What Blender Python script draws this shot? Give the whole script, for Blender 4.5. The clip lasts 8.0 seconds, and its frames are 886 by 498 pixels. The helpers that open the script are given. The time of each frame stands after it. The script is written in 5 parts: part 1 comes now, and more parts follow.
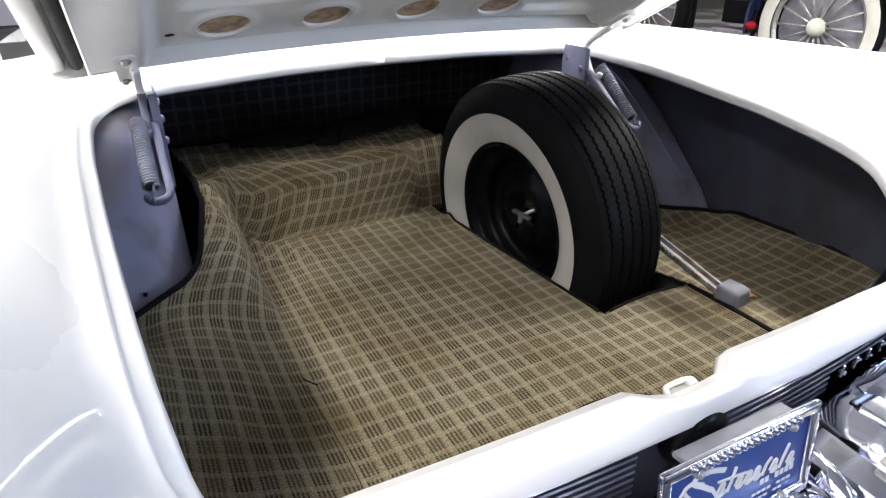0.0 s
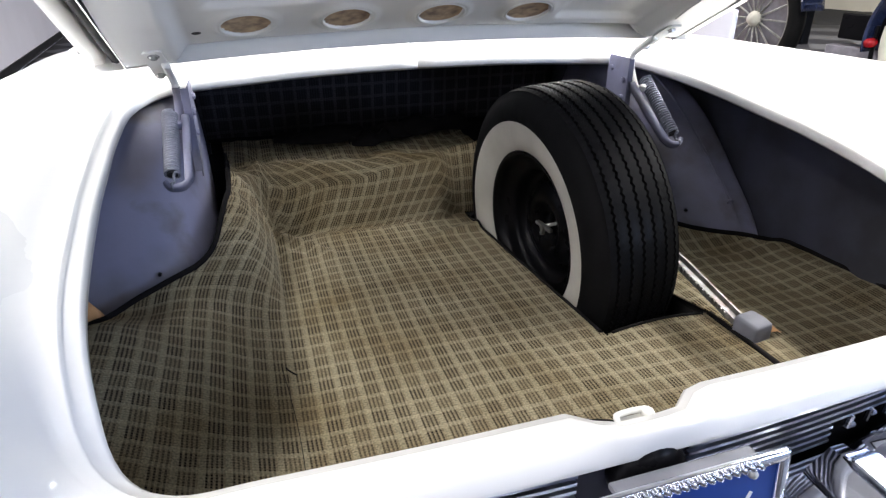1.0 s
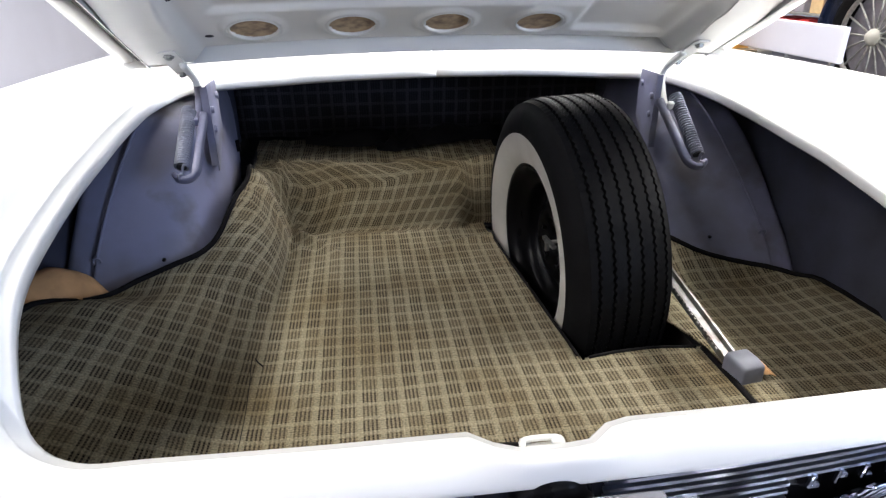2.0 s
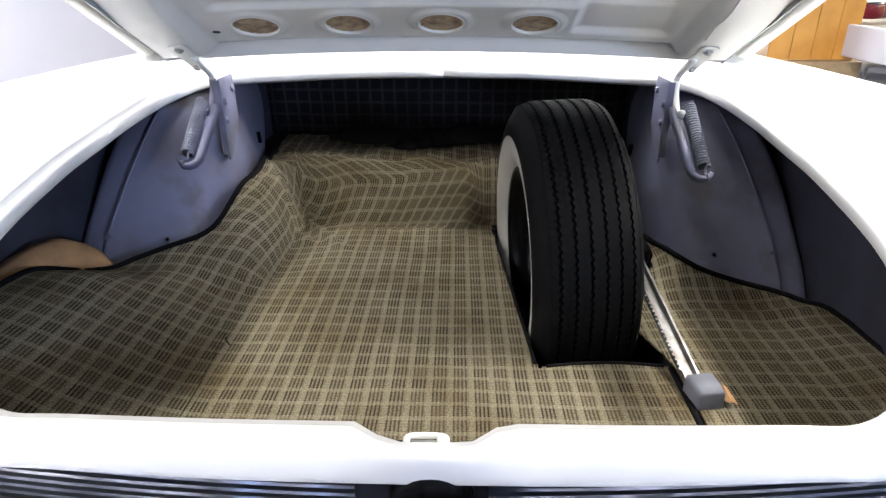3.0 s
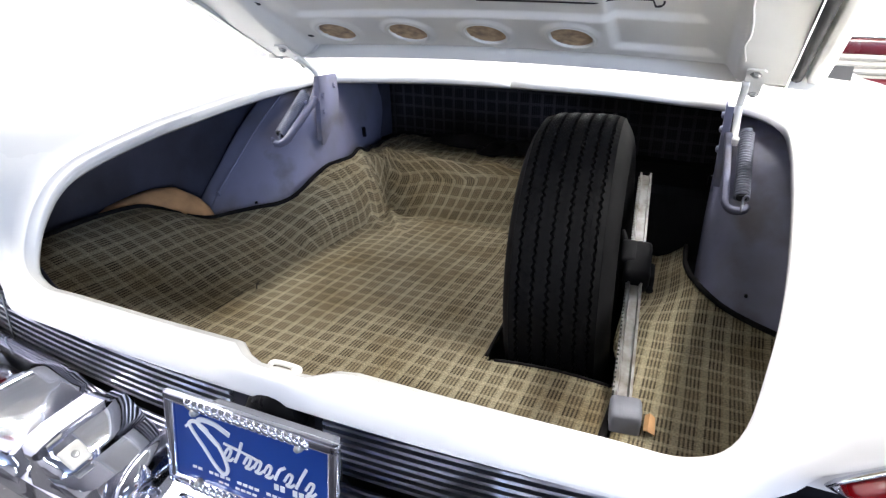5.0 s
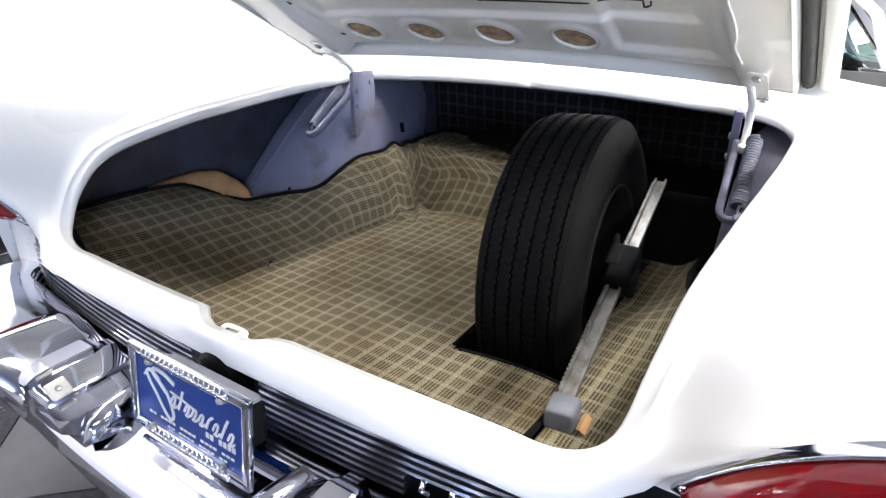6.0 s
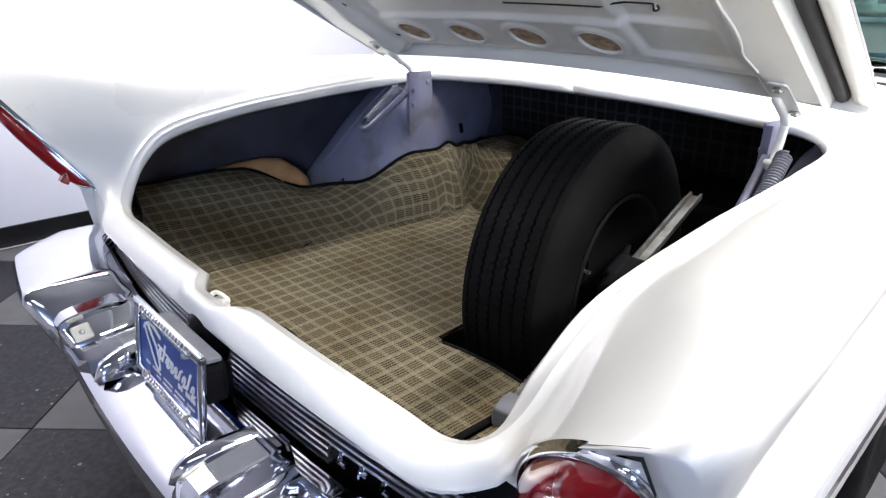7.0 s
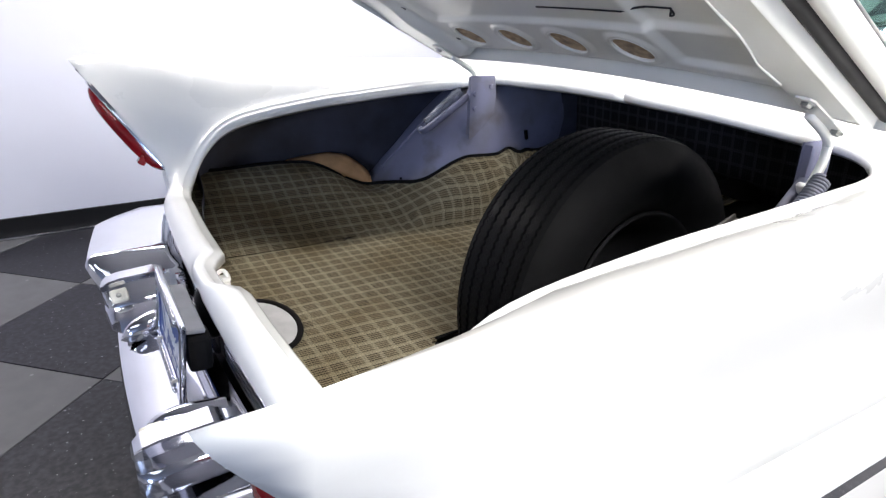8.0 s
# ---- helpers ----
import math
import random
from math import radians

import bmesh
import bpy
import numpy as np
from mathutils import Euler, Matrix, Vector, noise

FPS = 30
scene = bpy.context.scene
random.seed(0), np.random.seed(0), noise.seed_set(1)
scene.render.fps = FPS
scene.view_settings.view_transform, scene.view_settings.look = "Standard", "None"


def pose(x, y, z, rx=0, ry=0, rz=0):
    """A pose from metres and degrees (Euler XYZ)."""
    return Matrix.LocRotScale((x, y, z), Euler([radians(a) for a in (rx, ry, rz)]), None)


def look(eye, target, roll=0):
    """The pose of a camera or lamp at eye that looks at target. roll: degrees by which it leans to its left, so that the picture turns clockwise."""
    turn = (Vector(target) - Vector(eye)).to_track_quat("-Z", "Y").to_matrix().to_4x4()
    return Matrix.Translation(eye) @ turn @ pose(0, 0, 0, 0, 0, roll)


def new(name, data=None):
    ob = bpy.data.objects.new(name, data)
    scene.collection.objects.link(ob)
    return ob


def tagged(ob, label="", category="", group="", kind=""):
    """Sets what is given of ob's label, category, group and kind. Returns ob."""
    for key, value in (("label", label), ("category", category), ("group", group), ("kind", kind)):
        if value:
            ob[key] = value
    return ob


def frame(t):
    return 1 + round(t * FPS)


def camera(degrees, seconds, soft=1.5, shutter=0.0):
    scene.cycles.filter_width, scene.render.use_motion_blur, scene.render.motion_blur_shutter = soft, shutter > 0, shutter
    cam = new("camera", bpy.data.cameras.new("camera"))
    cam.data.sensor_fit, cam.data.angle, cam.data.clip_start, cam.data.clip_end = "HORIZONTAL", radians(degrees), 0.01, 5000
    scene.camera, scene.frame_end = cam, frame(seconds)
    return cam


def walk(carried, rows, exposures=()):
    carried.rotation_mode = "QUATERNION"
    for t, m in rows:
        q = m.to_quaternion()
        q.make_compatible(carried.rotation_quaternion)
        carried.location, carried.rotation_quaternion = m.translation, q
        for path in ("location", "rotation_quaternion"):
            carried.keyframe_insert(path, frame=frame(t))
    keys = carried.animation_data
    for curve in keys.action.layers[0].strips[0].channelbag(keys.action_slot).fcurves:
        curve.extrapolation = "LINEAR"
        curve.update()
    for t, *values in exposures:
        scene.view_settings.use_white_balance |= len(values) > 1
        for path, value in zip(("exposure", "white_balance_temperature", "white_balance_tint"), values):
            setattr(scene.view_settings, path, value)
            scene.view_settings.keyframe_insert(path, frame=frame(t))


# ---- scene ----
cam = camera(71.4, 8.0, 1.3)
PATH = [
    (0, (-0.647, -0.495, 1.253), (0.162, 1.104, 0.364), -0.9),
    (0.5, (-0.559, -0.536, 1.248), (0.107, 1.133, 0.37), -0.9),
    (1, (-0.455, -0.572, 1.24), (0.078, 1.154, 0.38), -0.7),
    (1.5, (-0.329, -0.603, 1.237), (0.035, 1.172, 0.389), -0.4),
    (2, (-0.214, -0.623, 1.235), (0.025, 1.181, 0.404), -0.3),
    (3.5, (0.182, -0.668, 1.225), (-0.052, 1.146, 0.416), 0.2),
    (4, (0.326, -0.681, 1.219), (-0.124, 1.105, 0.44), 0.4),
    (5.5, (0.692, -0.637, 1.194), (-0.177, 1.004, 0.451), 1.0),
    (6, (0.831, -0.585, 1.194), (-0.197, 0.961, 0.448), 1.1),
    (6.5, (0.95, -0.522, 1.191), (-0.235, 0.909, 0.45), 1.4),
    (7, (1.072, -0.435, 1.192), (-0.261, 0.86, 0.453), 1.7),
    (7.5, (1.165, -0.337, 1.191), (-0.299, 0.809, 0.455), 1.9),
    (8, (1.244, -0.222, 1.192), (-0.341, 0.753, 0.46), 2.2),
]
EXPOSURES = [(0, -0.38), (1.5, -0.30), (3.5, -0.24), (5.5, -0.14), (6.5, -0.55), (8, -0.79)]  # the film's own exposure drift, in stops
walk(cam, [(t, look(eye, target, roll)) for t, eye, target, roll in PATH], EXPOSURES)

# ---- world and lights ----
world = bpy.data.worlds.new("world")
scene.world = world
world.use_nodes = True
bg = world.node_tree.nodes["Background"]
bg.inputs[0].default_value, bg.inputs[1].default_value = (0.8, 0.87, 1.0, 1), 0.08

CEIL = 2.95
LAMPS = [  # x, y, length, yaw, watts, colour
    (-2.2, -0.9, 1.4, 94.6, 100, (1.0, 0.95, 0.88)),
    (-2.0, 0.9, 1.8, 94.6, 108, (1.0, 0.98, 0.96)),
    (1.0, -5.0, 2.4, 0, 60, (0.85, 0.90, 1.0)),
    (1.6, -1.9, 1.8, 45, 14, (0.72, 0.82, 1.0)),
    (2.6, 0.9, 2.0, 90, 380, (1.0, 0.98, 0.96)),
    (1.45, 0.75, 1.0, 90, 170, (1.0, 0.98, 0.95)),
    (0.0, 2.1, 2.4, 90, 105, (0.98, 0.98, 1.0)),
    (3.4, 6.2, 3.6, 0, 400, (1.0, 0.98, 0.95)),
    (4.0, 11.0, 3.6, 0, 520, (1.0, 0.98, 0.95)),
    (8.6, 4.5, 3.6, 90, 600, (1.0, 0.96, 0.90)),
]
for lx, ly, ln, yaw, watts, tint in LAMPS:
    ld = bpy.data.lights.new("tube_lamp", "AREA")
    ld.shape, ld.size, ld.size_y, ld.energy, ld.color = "RECTANGLE", ln, 0.32, watts, tint
    lo = new("tube_lamp", ld)
    lo.matrix_world = pose(lx, ly, CEIL - 0.16, 0, 0, yaw)

# daylight through the window in the south wall
WIN = (6.6, 2.6, 1.25, 2.70)  # middle x, width, sill and head heights
ld = bpy.data.lights.new("window_daylight", "AREA")
ld.shape, ld.size, ld.size_y, ld.energy, ld.color = "RECTANGLE", WIN[1] - 0.1, WIN[3] - WIN[2] - 0.1, 620, (0.50, 0.65, 1.0)
lo = new("window_daylight", ld)
lo.matrix_world = pose(WIN[0], -5.90, (WIN[2] + WIN[3]) / 2, 90, 0, 0)


# ---- helpers ----
def part(name, bm, material, parent=None, label="", smooth=False):
    me = bpy.data.meshes.new(name)
    bm.normal_update()
    bm.to_mesh(me)
    bm.free()
    for m in (material if isinstance(material, (list, tuple)) else [material]):
        me.materials.append(m)
    if smooth:
        me.polygons.foreach_set("use_smooth", [True] * len(me.polygons))
    ob = new(name, me)
    ob.parent = parent
    if label:
        ob["label"] = label
    return ob


def thing(name, label, category, group="", at=(0, 0, 0)):
    ob = new(name)
    ob.location = at
    ob.empty_display_size = 0.1
    return tagged(ob, label, category, group)


def sstep(a, b, v):
    k = min(1.0, max(0.0, (v - a) / (b - a)))
    return k * k * (3 - 2 * k)


def catmull(pts, n):
    """A smooth line through points, n steps a span."""
    P = [Vector(p) for p in pts]
    Q = [2 * P[0] - P[1]] + P + [2 * P[-1] - P[-2]]
    out = []
    for i in range(1, len(Q) - 2):
        a, b, c, d = Q[i - 1:i + 3]
        for j in range(n):
            u = j / n
            out.append(0.5 * (2 * b + (c - a) * u + (2 * a - 5 * b + 4 * c - d) * u * u + (3 * b - a - 3 * c + d) * u ** 3))
    out.append(P[-1].copy())
    return out


def grid(bm, rows, flip=False, mat=0, closed=False):
    """Faces between rows of points; each row has the same count. closed: rows are rings."""
    vs = [[bm.verts.new(p) for p in r] for r in rows]
    made = []
    for a, b in zip(vs, vs[1:]):
        n = len(a)
        for i in range(n if closed else n - 1):
            j = (i + 1) % n
            q = (a[i], b[i], b[j], a[j]) if flip else (a[i], a[j], b[j], b[i])
            f = bm.faces.new(q)
            f.material_index = mat
            made.append(f)
    return vs


def box(bm, size, m, bevel=0.0, seg=2, mat=0):
    g = bmesh.ops.create_cube(bm, size=1.0, matrix=m @ Matrix.Diagonal((*size, 1)))
    es = list({e for v in g["verts"] for e in v.link_edges})
    fs = {f for v in g["verts"] for f in v.link_faces}
    if bevel:
        r = bmesh.ops.bevel(bm, geom=es, offset=bevel, segments=seg, affect="EDGES", profile=0.6)
        fs = {f for f in r["faces"]} | {f for f in fs if f.is_valid}
    for f in fs:
        if f.is_valid:
            f.material_index = mat
    return bm


def tube(bm, pts, r, n=8, cap=True, mat=0):
    """A round bar along points; r is a number or a list."""
    P = [Vector(p) for p in pts]
    rows, side = [], None
    for i, p in enumerate(P):
        t = (P[min(i + 1, len(P) - 1)] - P[max(i - 1, 0)]).normalized()
        if side is None:
            side = t.orthogonal().normalized()
        side = (side - t * side.dot(t)).normalized()
        up = t.cross(side)
        rr = r[i] if isinstance(r, (list, tuple)) else r
        rows.append([p + rr * (math.cos(a) * side + math.sin(a) * up) for a in [2 * math.pi * k / n for k in range(n)]])
    vs = grid(bm, rows, closed=True, mat=mat)
    if cap:
        bm.faces.new(vs[0][::-1]).material_index = mat
        bm.faces.new(vs[-1]).material_index = mat
    return bm


def lathe(bm, profile, n=48, m=Matrix(), mat=0):
    """Turns (radius, along) pairs about the local x axis."""
    rows = [[m @ Vector((a, r * math.cos(k), r * math.sin(k))) for k in [2 * math.pi * i / n for i in range(n)]] for r, a in profile]
    return grid(bm, rows, closed=True, mat=mat)


def strip(bm, pts, width, height, up=(0, 0, 1), mat=0):
    """A flat bar along points."""
    P = [Vector(p) for p in pts]
    rows = []
    for i, p in enumerate(P):
        t = (P[min(i + 1, len(P) - 1)] - P[max(i - 1, 0)]).normalized()
        s = t.cross(Vector(up)).normalized()
        u = s.cross(t)
        rows.append([p + a * s * width / 2 + b * u * height / 2 for a, b in ((-1, -1), (1, -1), (1, 1), (-1, 1))])
    vs = grid(bm, rows, closed=True, mat=mat)
    bm.faces.new(vs[0][::-1]).material_index = mat
    bm.faces.new(vs[-1]).material_index = mat
    return bm


# ---- materials ----
def mat(name, colour, rough=0.5, metal=0.0, coat=0.0, vary=0.0, scale=20.0, bump=0.0, bscale=200.0, tint=None, spec=0.5):
    m = bpy.data.materials.new(name)
    m.use_nodes = True
    nt = m.node_tree
    b = nt.nodes["Principled BSDF"]
    b.inputs["Base Color"].default_value = (*colour, 1)
    b.inputs["Roughness"].default_value = rough
    b.inputs["Metallic"].default_value = metal
    b.inputs["Coat Weight"].default_value = coat
    b.inputs["Coat Roughness"].default_value = 0.04
    b.inputs["Specular IOR Level"].default_value = spec
    co = nt.nodes.new("ShaderNodeTexCoord")
    if vary:
        nz = nt.nodes.new("ShaderNodeTexNoise")
        nz.inputs["Scale"].default_value, nz.inputs["Detail"].default_value = scale, 6
        nt.links.new(co.outputs["Object"], nz.inputs["Vector"])
        mx = nt.nodes.new("ShaderNodeMix")
        mx.data_type = "RGBA"
        dark = tint or tuple(c * (1 - vary) for c in colour)
        mx.inputs["A"].default_value, mx.inputs["B"].default_value = (*colour, 1), (*dark, 1)
        rp = nt.nodes.new("ShaderNodeMapRange")
        rp.inputs["From Min"].default_value, rp.inputs["From Max"].default_value = 0.38, 0.68
        nt.links.new(nz.outputs["Fac"], rp.inputs["Value"])
        nt.links.new(rp.outputs["Result"], mx.inputs["Factor"])
        nt.links.new(mx.outputs["Result"], b.inputs["Base Color"])
        rr = nt.nodes.new("ShaderNodeMapRange")
        rr.inputs["To Min"].default_value, rr.inputs["To Max"].default_value = max(0.02, rough - 0.06), min(1, rough + 0.08)
        nt.links.new(nz.outputs["Fac"], rr.inputs["Value"])
        nt.links.new(rr.outputs["Result"], b.inputs["Roughness"])
    if bump:
        n2 = nt.nodes.new("ShaderNodeTexNoise")
        n2.inputs["Scale"].default_value, n2.inputs["Detail"].default_value = bscale, 4
        nt.links.new(co.outputs["Object"], n2.inputs["Vector"])
        bp = nt.nodes.new("ShaderNodeBump")
        bp.inputs["Strength"].default_value, bp.inputs["Distance"].default_value = bump, 0.002
        nt.links.new(n2.outputs["Fac"], bp.inputs["Height"])
        nt.links.new(bp.outputs["Normal"], b.inputs["Normal"])
    return m


def plaid(name, base, pale, dark, period=0.0400, turn=0.0, share=0.74):
    """Woven plaid over UV metres: bands of fine dark threads both ways, denser where they cross."""
    m = bpy.data.materials.new(name)
    m.use_nodes = True
    nt = m.node_tree
    b = nt.nodes["Principled BSDF"]
    b.inputs["Roughness"].default_value = 0.95
    b.inputs["Specular IOR Level"].default_value = 0.05
    b.inputs["Sheen Weight"].default_value = 0.02
    N, L = nt.nodes.new, nt.links.new

    def math_(op, a, c=None, d=None):
        n = N("ShaderNodeMath")
        n.operation = op
        for k, v in enumerate((a, c, d)):
            if v is None:
                continue
            if isinstance(v, (int, float)):
                n.inputs[k].default_value = v
            else:
                L(v, n.inputs[k])
        return n.outputs[0]

    uv = N("ShaderNodeUVMap")
    mp = N("ShaderNodeMapping")
    mp.inputs["Rotation"].default_value = (0, 0, radians(turn))
    L(uv.outputs["UV"], mp.inputs["Vector"])
    wob = N("ShaderNodeTexNoise")
    wob.inputs["Scale"].default_value, wob.inputs["Detail"].default_value = 6.0, 2
    L(mp.outputs["Vector"], wob.inputs["Vector"])
    off = N("ShaderNodeVectorMath")
    off.operation = "SCALE"
    off.inputs["Scale"].default_value = 0.005
    L(wob.outputs["Color"], off.inputs[0])
    add = N("ShaderNodeVectorMath")
    L(mp.outputs["Vector"], add.inputs[0])
    L(off.outputs["Vector"], add.inputs[1])
    sx = N("ShaderNodeSeparateXYZ")
    L(add.outputs["Vector"], sx.inputs["Vector"])

    def bands(c, cycles):
        k = math_("DIVIDE", c, period)
        f = math_("FRACT", k)
        band = math_("LESS_THAN", f, share)
        wave = math_("SINE", math_("MULTIPLY", f, 2 * math.pi * cycles / share))
        thread = N("ShaderNodeMapRange")
        thread.inputs["From Min"].default_value, thread.inputs["From Max"].default_value = -0.05, 0.35
        L(wave, thread.inputs["Value"])
        return band, thread.outputs["Result"], math_("FLOOR", k)

    bx, tx, cx = bands(sx.outputs["X"], 4.0)
    by, ty, cy = bands(sx.outputs["Y"], 5.0)
    both = math_("MULTIPLY", bx, by)
    # long dashes across the band where the two cross, broken by the finer threads the other way
    dash = math_("MULTIPLY", both, math_("ADD", math_("MULTIPLY", tx, math_("ADD", math_("MULTIPLY", ty, 0.48), 0.50)), 0.10))
    lone = math_("ADD", math_("MULTIPLY", math_("MULTIPLY", bx, math_("SUBTRACT", 1.0, by)), math_("ADD", math_("MULTIPLY", tx, 0.32), 0.10)),
                 math_("MULTIPLY", math_("MULTIPLY", by, math_("SUBTRACT", 1.0, bx)), math_("ADD", math_("MULTIPLY", ty, 0.20), 0.07)))
    cell = N("ShaderNodeCombineXYZ")
    L(cx, cell.inputs[0])
    L(cy, cell.inputs[1])
    worn = N("ShaderNodeTexWhiteNoise")
    worn.noise_dimensions = "2D"
    L(cell.outputs["Vector"], worn.inputs["Vector"])
    fade = N("ShaderNodeTexNoise")
    fade.inputs["Scale"].default_value, fade.inputs["Detail"].default_value = 15.0, 4
    L(mp.outputs["Vector"], fade.inputs["Vector"])
    fr = N("ShaderNodeMapRange")
    fr.inputs["From Min"].default_value, fr.inputs["From Max"].default_value = 0.3, 0.65
    fr.inputs["To Min"].default_value, fr.inputs["To Max"].default_value = 0.82, 1.08
    L(fade.outputs["Fac"], fr.inputs["Value"])
    wear = math_("MULTIPLY", fr.outputs["Result"], math_("ADD", math_("MULTIPLY", worn.outputs["Value"], 0.34), 0.70))
    dk = math_("MULTIPLY", math_("MINIMUM", math_("ADD", dash, lone), 1.0), wear)
    tone = N("ShaderNodeMix")
    tone.data_type = "RGBA"
    tone.inputs["A"].default_value, tone.inputs["B"].default_value = (*base, 1), (*pale, 1)
    L(math_("SUBTRACT", 1.0, both), tone.inputs["Factor"])
    big = N("ShaderNodeTexNoise")
    big.inputs["Scale"].default_value, big.inputs["Detail"].default_value = 5.0, 5
    L(mp.outputs["Vector"], big.inputs["Vector"])
    soil = N("ShaderNodeMix")
    soil.data_type, soil.blend_type = "RGBA", "MULTIPLY"
    soil.inputs["B"].default_value = (0.62, 0.56, 0.46, 1)
    br = N("ShaderNodeMapRange")
    br.inputs["From Min"].default_value, br.inputs["From Max"].default_value = 0.42, 0.7
    L(big.outputs["Fac"], br.inputs["Value"])
    L(br.outputs["Result"], soil.inputs["Factor"])
    L(tone.outputs["Result"], soil.inputs["A"])
    out = N("ShaderNodeMix")
    out.data_type = "RGBA"
    out.inputs["B"].default_value = (*dark, 1)
    grain = N("ShaderNodeTexNoise")
    grain.inputs["Scale"].default_value, grain.inputs["Detail"].default_value = 260.0, 4
    L(mp.outputs["Vector"], grain.inputs["Vector"])
    gr = N("ShaderNodeMapRange")
    gr.inputs["From Min"].default_value, gr.inputs["From Max"].default_value = 0.35, 0.65
    gr.inputs["To Min"].default_value, gr.inputs["To Max"].default_value = 0.62, 1.25
    L(grain.outputs["Fac"], gr.inputs["Value"])
    gs = N("ShaderNodeVectorMath")
    gs.operation = "SCALE"
    L(soil.outputs["Result"], gs.inputs[0])
    L(gr.outputs["Result"], gs.inputs["Scale"])
    L(gs.outputs["Vector"], out.inputs["A"])
    L(dk, out.inputs["Factor"])
    L(out.outputs["Result"], b.inputs["Base Color"])
    weave = N("ShaderNodeTexNoise")
    weave.inputs["Scale"].default_value = 900.0
    L(mp.outputs["Vector"], weave.inputs["Vector"])
    bp = N("ShaderNodeBump")
    bp.inputs["Strength"].default_value, bp.inputs["Distance"].default_value = 0.5, 0.0015
    L(weave.outputs["Fac"], bp.inputs["Height"])
    L(bp.outputs["Normal"], b.inputs["Normal"])
    return m


PAINT = mat("white_paint", (0.87, 0.865, 0.84), 0.28, coat=0.8, vary=0.04, scale=3, bump=0.02, bscale=60)
LIDPAINT = mat("lid_paint", (0.79, 0.78, 0.735), 0.32, coat=0.4, vary=0.06, scale=6, bump=0.03, bscale=90)
GREY = mat("grey_lavender_paint", (0.175, 0.180, 0.265), 0.50, vary=0.3, scale=5, tint=(0.130, 0.128, 0.160), bump=0.08, bscale=140, spec=0.35)
# the housings' grey again, with the side pockets' shade put into the colour
SHADEGREY = mat("shaded_grey_paint", (0.046, 0.048, 0.070), 0.6, vary=0.35, scale=6, tint=(0.030, 0.030, 0.038), bump=0.1, bscale=140, spec=0.3)
nt = GREY.node_tree
gn = nt.nodes.new("ShaderNodeTexNoise")
gn.inputs["Scale"].default_value, gn.inputs["Detail"].default_value = 7.0, 8
gc = nt.nodes.new("ShaderNodeTexCoord")
nt.links.new(gc.outputs["Object"], gn.inputs["Vector"])
gm = nt.nodes.new("ShaderNodeMapRange")
gm.inputs["From Min"].default_value, gm.inputs["From Max"].default_value, gm.inputs["To Max"].default_value = 0.54, 0.70, 0.75
nt.links.new(gn.outputs["Fac"], gm.inputs["Value"])
gx = nt.nodes.new("ShaderNodeMix")
gx.data_type = "RGBA"
gx.inputs["B"].default_value = (0.085, 0.078, 0.072, 1)
gp = nt.nodes["Principled BSDF"]
nt.links.new(gp.inputs["Base Color"].links[0].from_socket, gx.inputs["A"])
nt.links.new(gm.outputs["Result"], gx.inputs["Factor"])
nt.links.new(gx.outputs["Result"], gp.inputs["Base Color"])
DARKGREY = mat("dark_undercoat", (0.022, 0.022, 0.024), 0.7, vary=0.3, scale=14, bump=0.2, bscale=160)
BLACK = mat("black_enamel", (0.004, 0.004, 0.005), 0.28, vary=0.3, scale=12, spec=0.10)
RUBBER = mat("tyre_rubber", (0.0045, 0.0045, 0.005), 0.68, vary=0.25, scale=25, bump=0.08, bscale=240, spec=0.10)
WHITEWALL = mat("whitewall_rubber", (0.50, 0.485, 0.43), 0.6, vary=0.12, scale=12, bump=0.05, bscale=150)
CHROME = mat("chrome", (0.79, 0.80, 0.86), 0.06, metal=1.0, vary=0.08, scale=8)
RIBMETAL = mat("dulled_bright_metal", (0.72, 0.73, 0.80), 0.30, metal=1.0, vary=0.2, scale=14)
MATTE = mat("matte_black", (0.005, 0.005, 0.006), 0.8, vary=0.3, scale=20, spec=0.15)
JACKSTEEL = mat("dull_jack_steel", (0.30, 0.30, 0.29), 0.45, metal=0.8, vary=0.4, scale=30, tint=(0.17, 0.15, 0.13), bump=0.12, bscale=180)
STEEL = mat("worn_steel", (0.42, 0.42, 0.40), 0.38, metal=0.8, vary=0.35, scale=40, bump=0.1, bscale=200)
GASKET = mat("rubber_seal", (0.014, 0.013, 0.014), 0.7, vary=0.3, scale=30, spec=0.3)
TAN = mat("tan_fibreboard", (0.45, 0.25, 0.11), 0.85, vary=0.3, scale=18, bump=0.15, bscale=120)
CORK = mat("brown_backing_board", (0.50, 0.37, 0.23), 0.9, vary=0.55, scale=45, tint=(0.24, 0.17, 0.12), bump=0.2, bscale=160)
RED = mat("red_lens", (0.26, 0.004, 0.008), 0.08, coat=0.3, vary=0.2, scale=20)
BINDING = mat("black_binding", (0.009, 0.008, 0.008), 0.95, bump=0.2, spec=0.08)
COVER = mat("pale_grey_cover", (0.42, 0.41, 0.40), 0.6, vary=0.2, scale=20, bump=0.05)
SPRING = mat("grey_spring_steel", (0.20, 0.21, 0.26), 0.5, metal=0.2, vary=0.25, scale=30)
PLASTIC = mat("grey_rubber_cap", (0.15, 0.155, 0.18), 0.6, vary=0.15, scale=25, bump=0.08)
CREAMPAD = mat("pale_lamp_pad", (0.6, 0.58, 0.52), 0.25, coat=0.5, vary=0.2, scale=30)
BLUE = mat("blue_plate", (0.008, 0.05, 0.26), 0.3, vary=0.08, scale=10)
WHITEINK = mat("white_print", (0.8, 0.8, 0.8), 0.4)
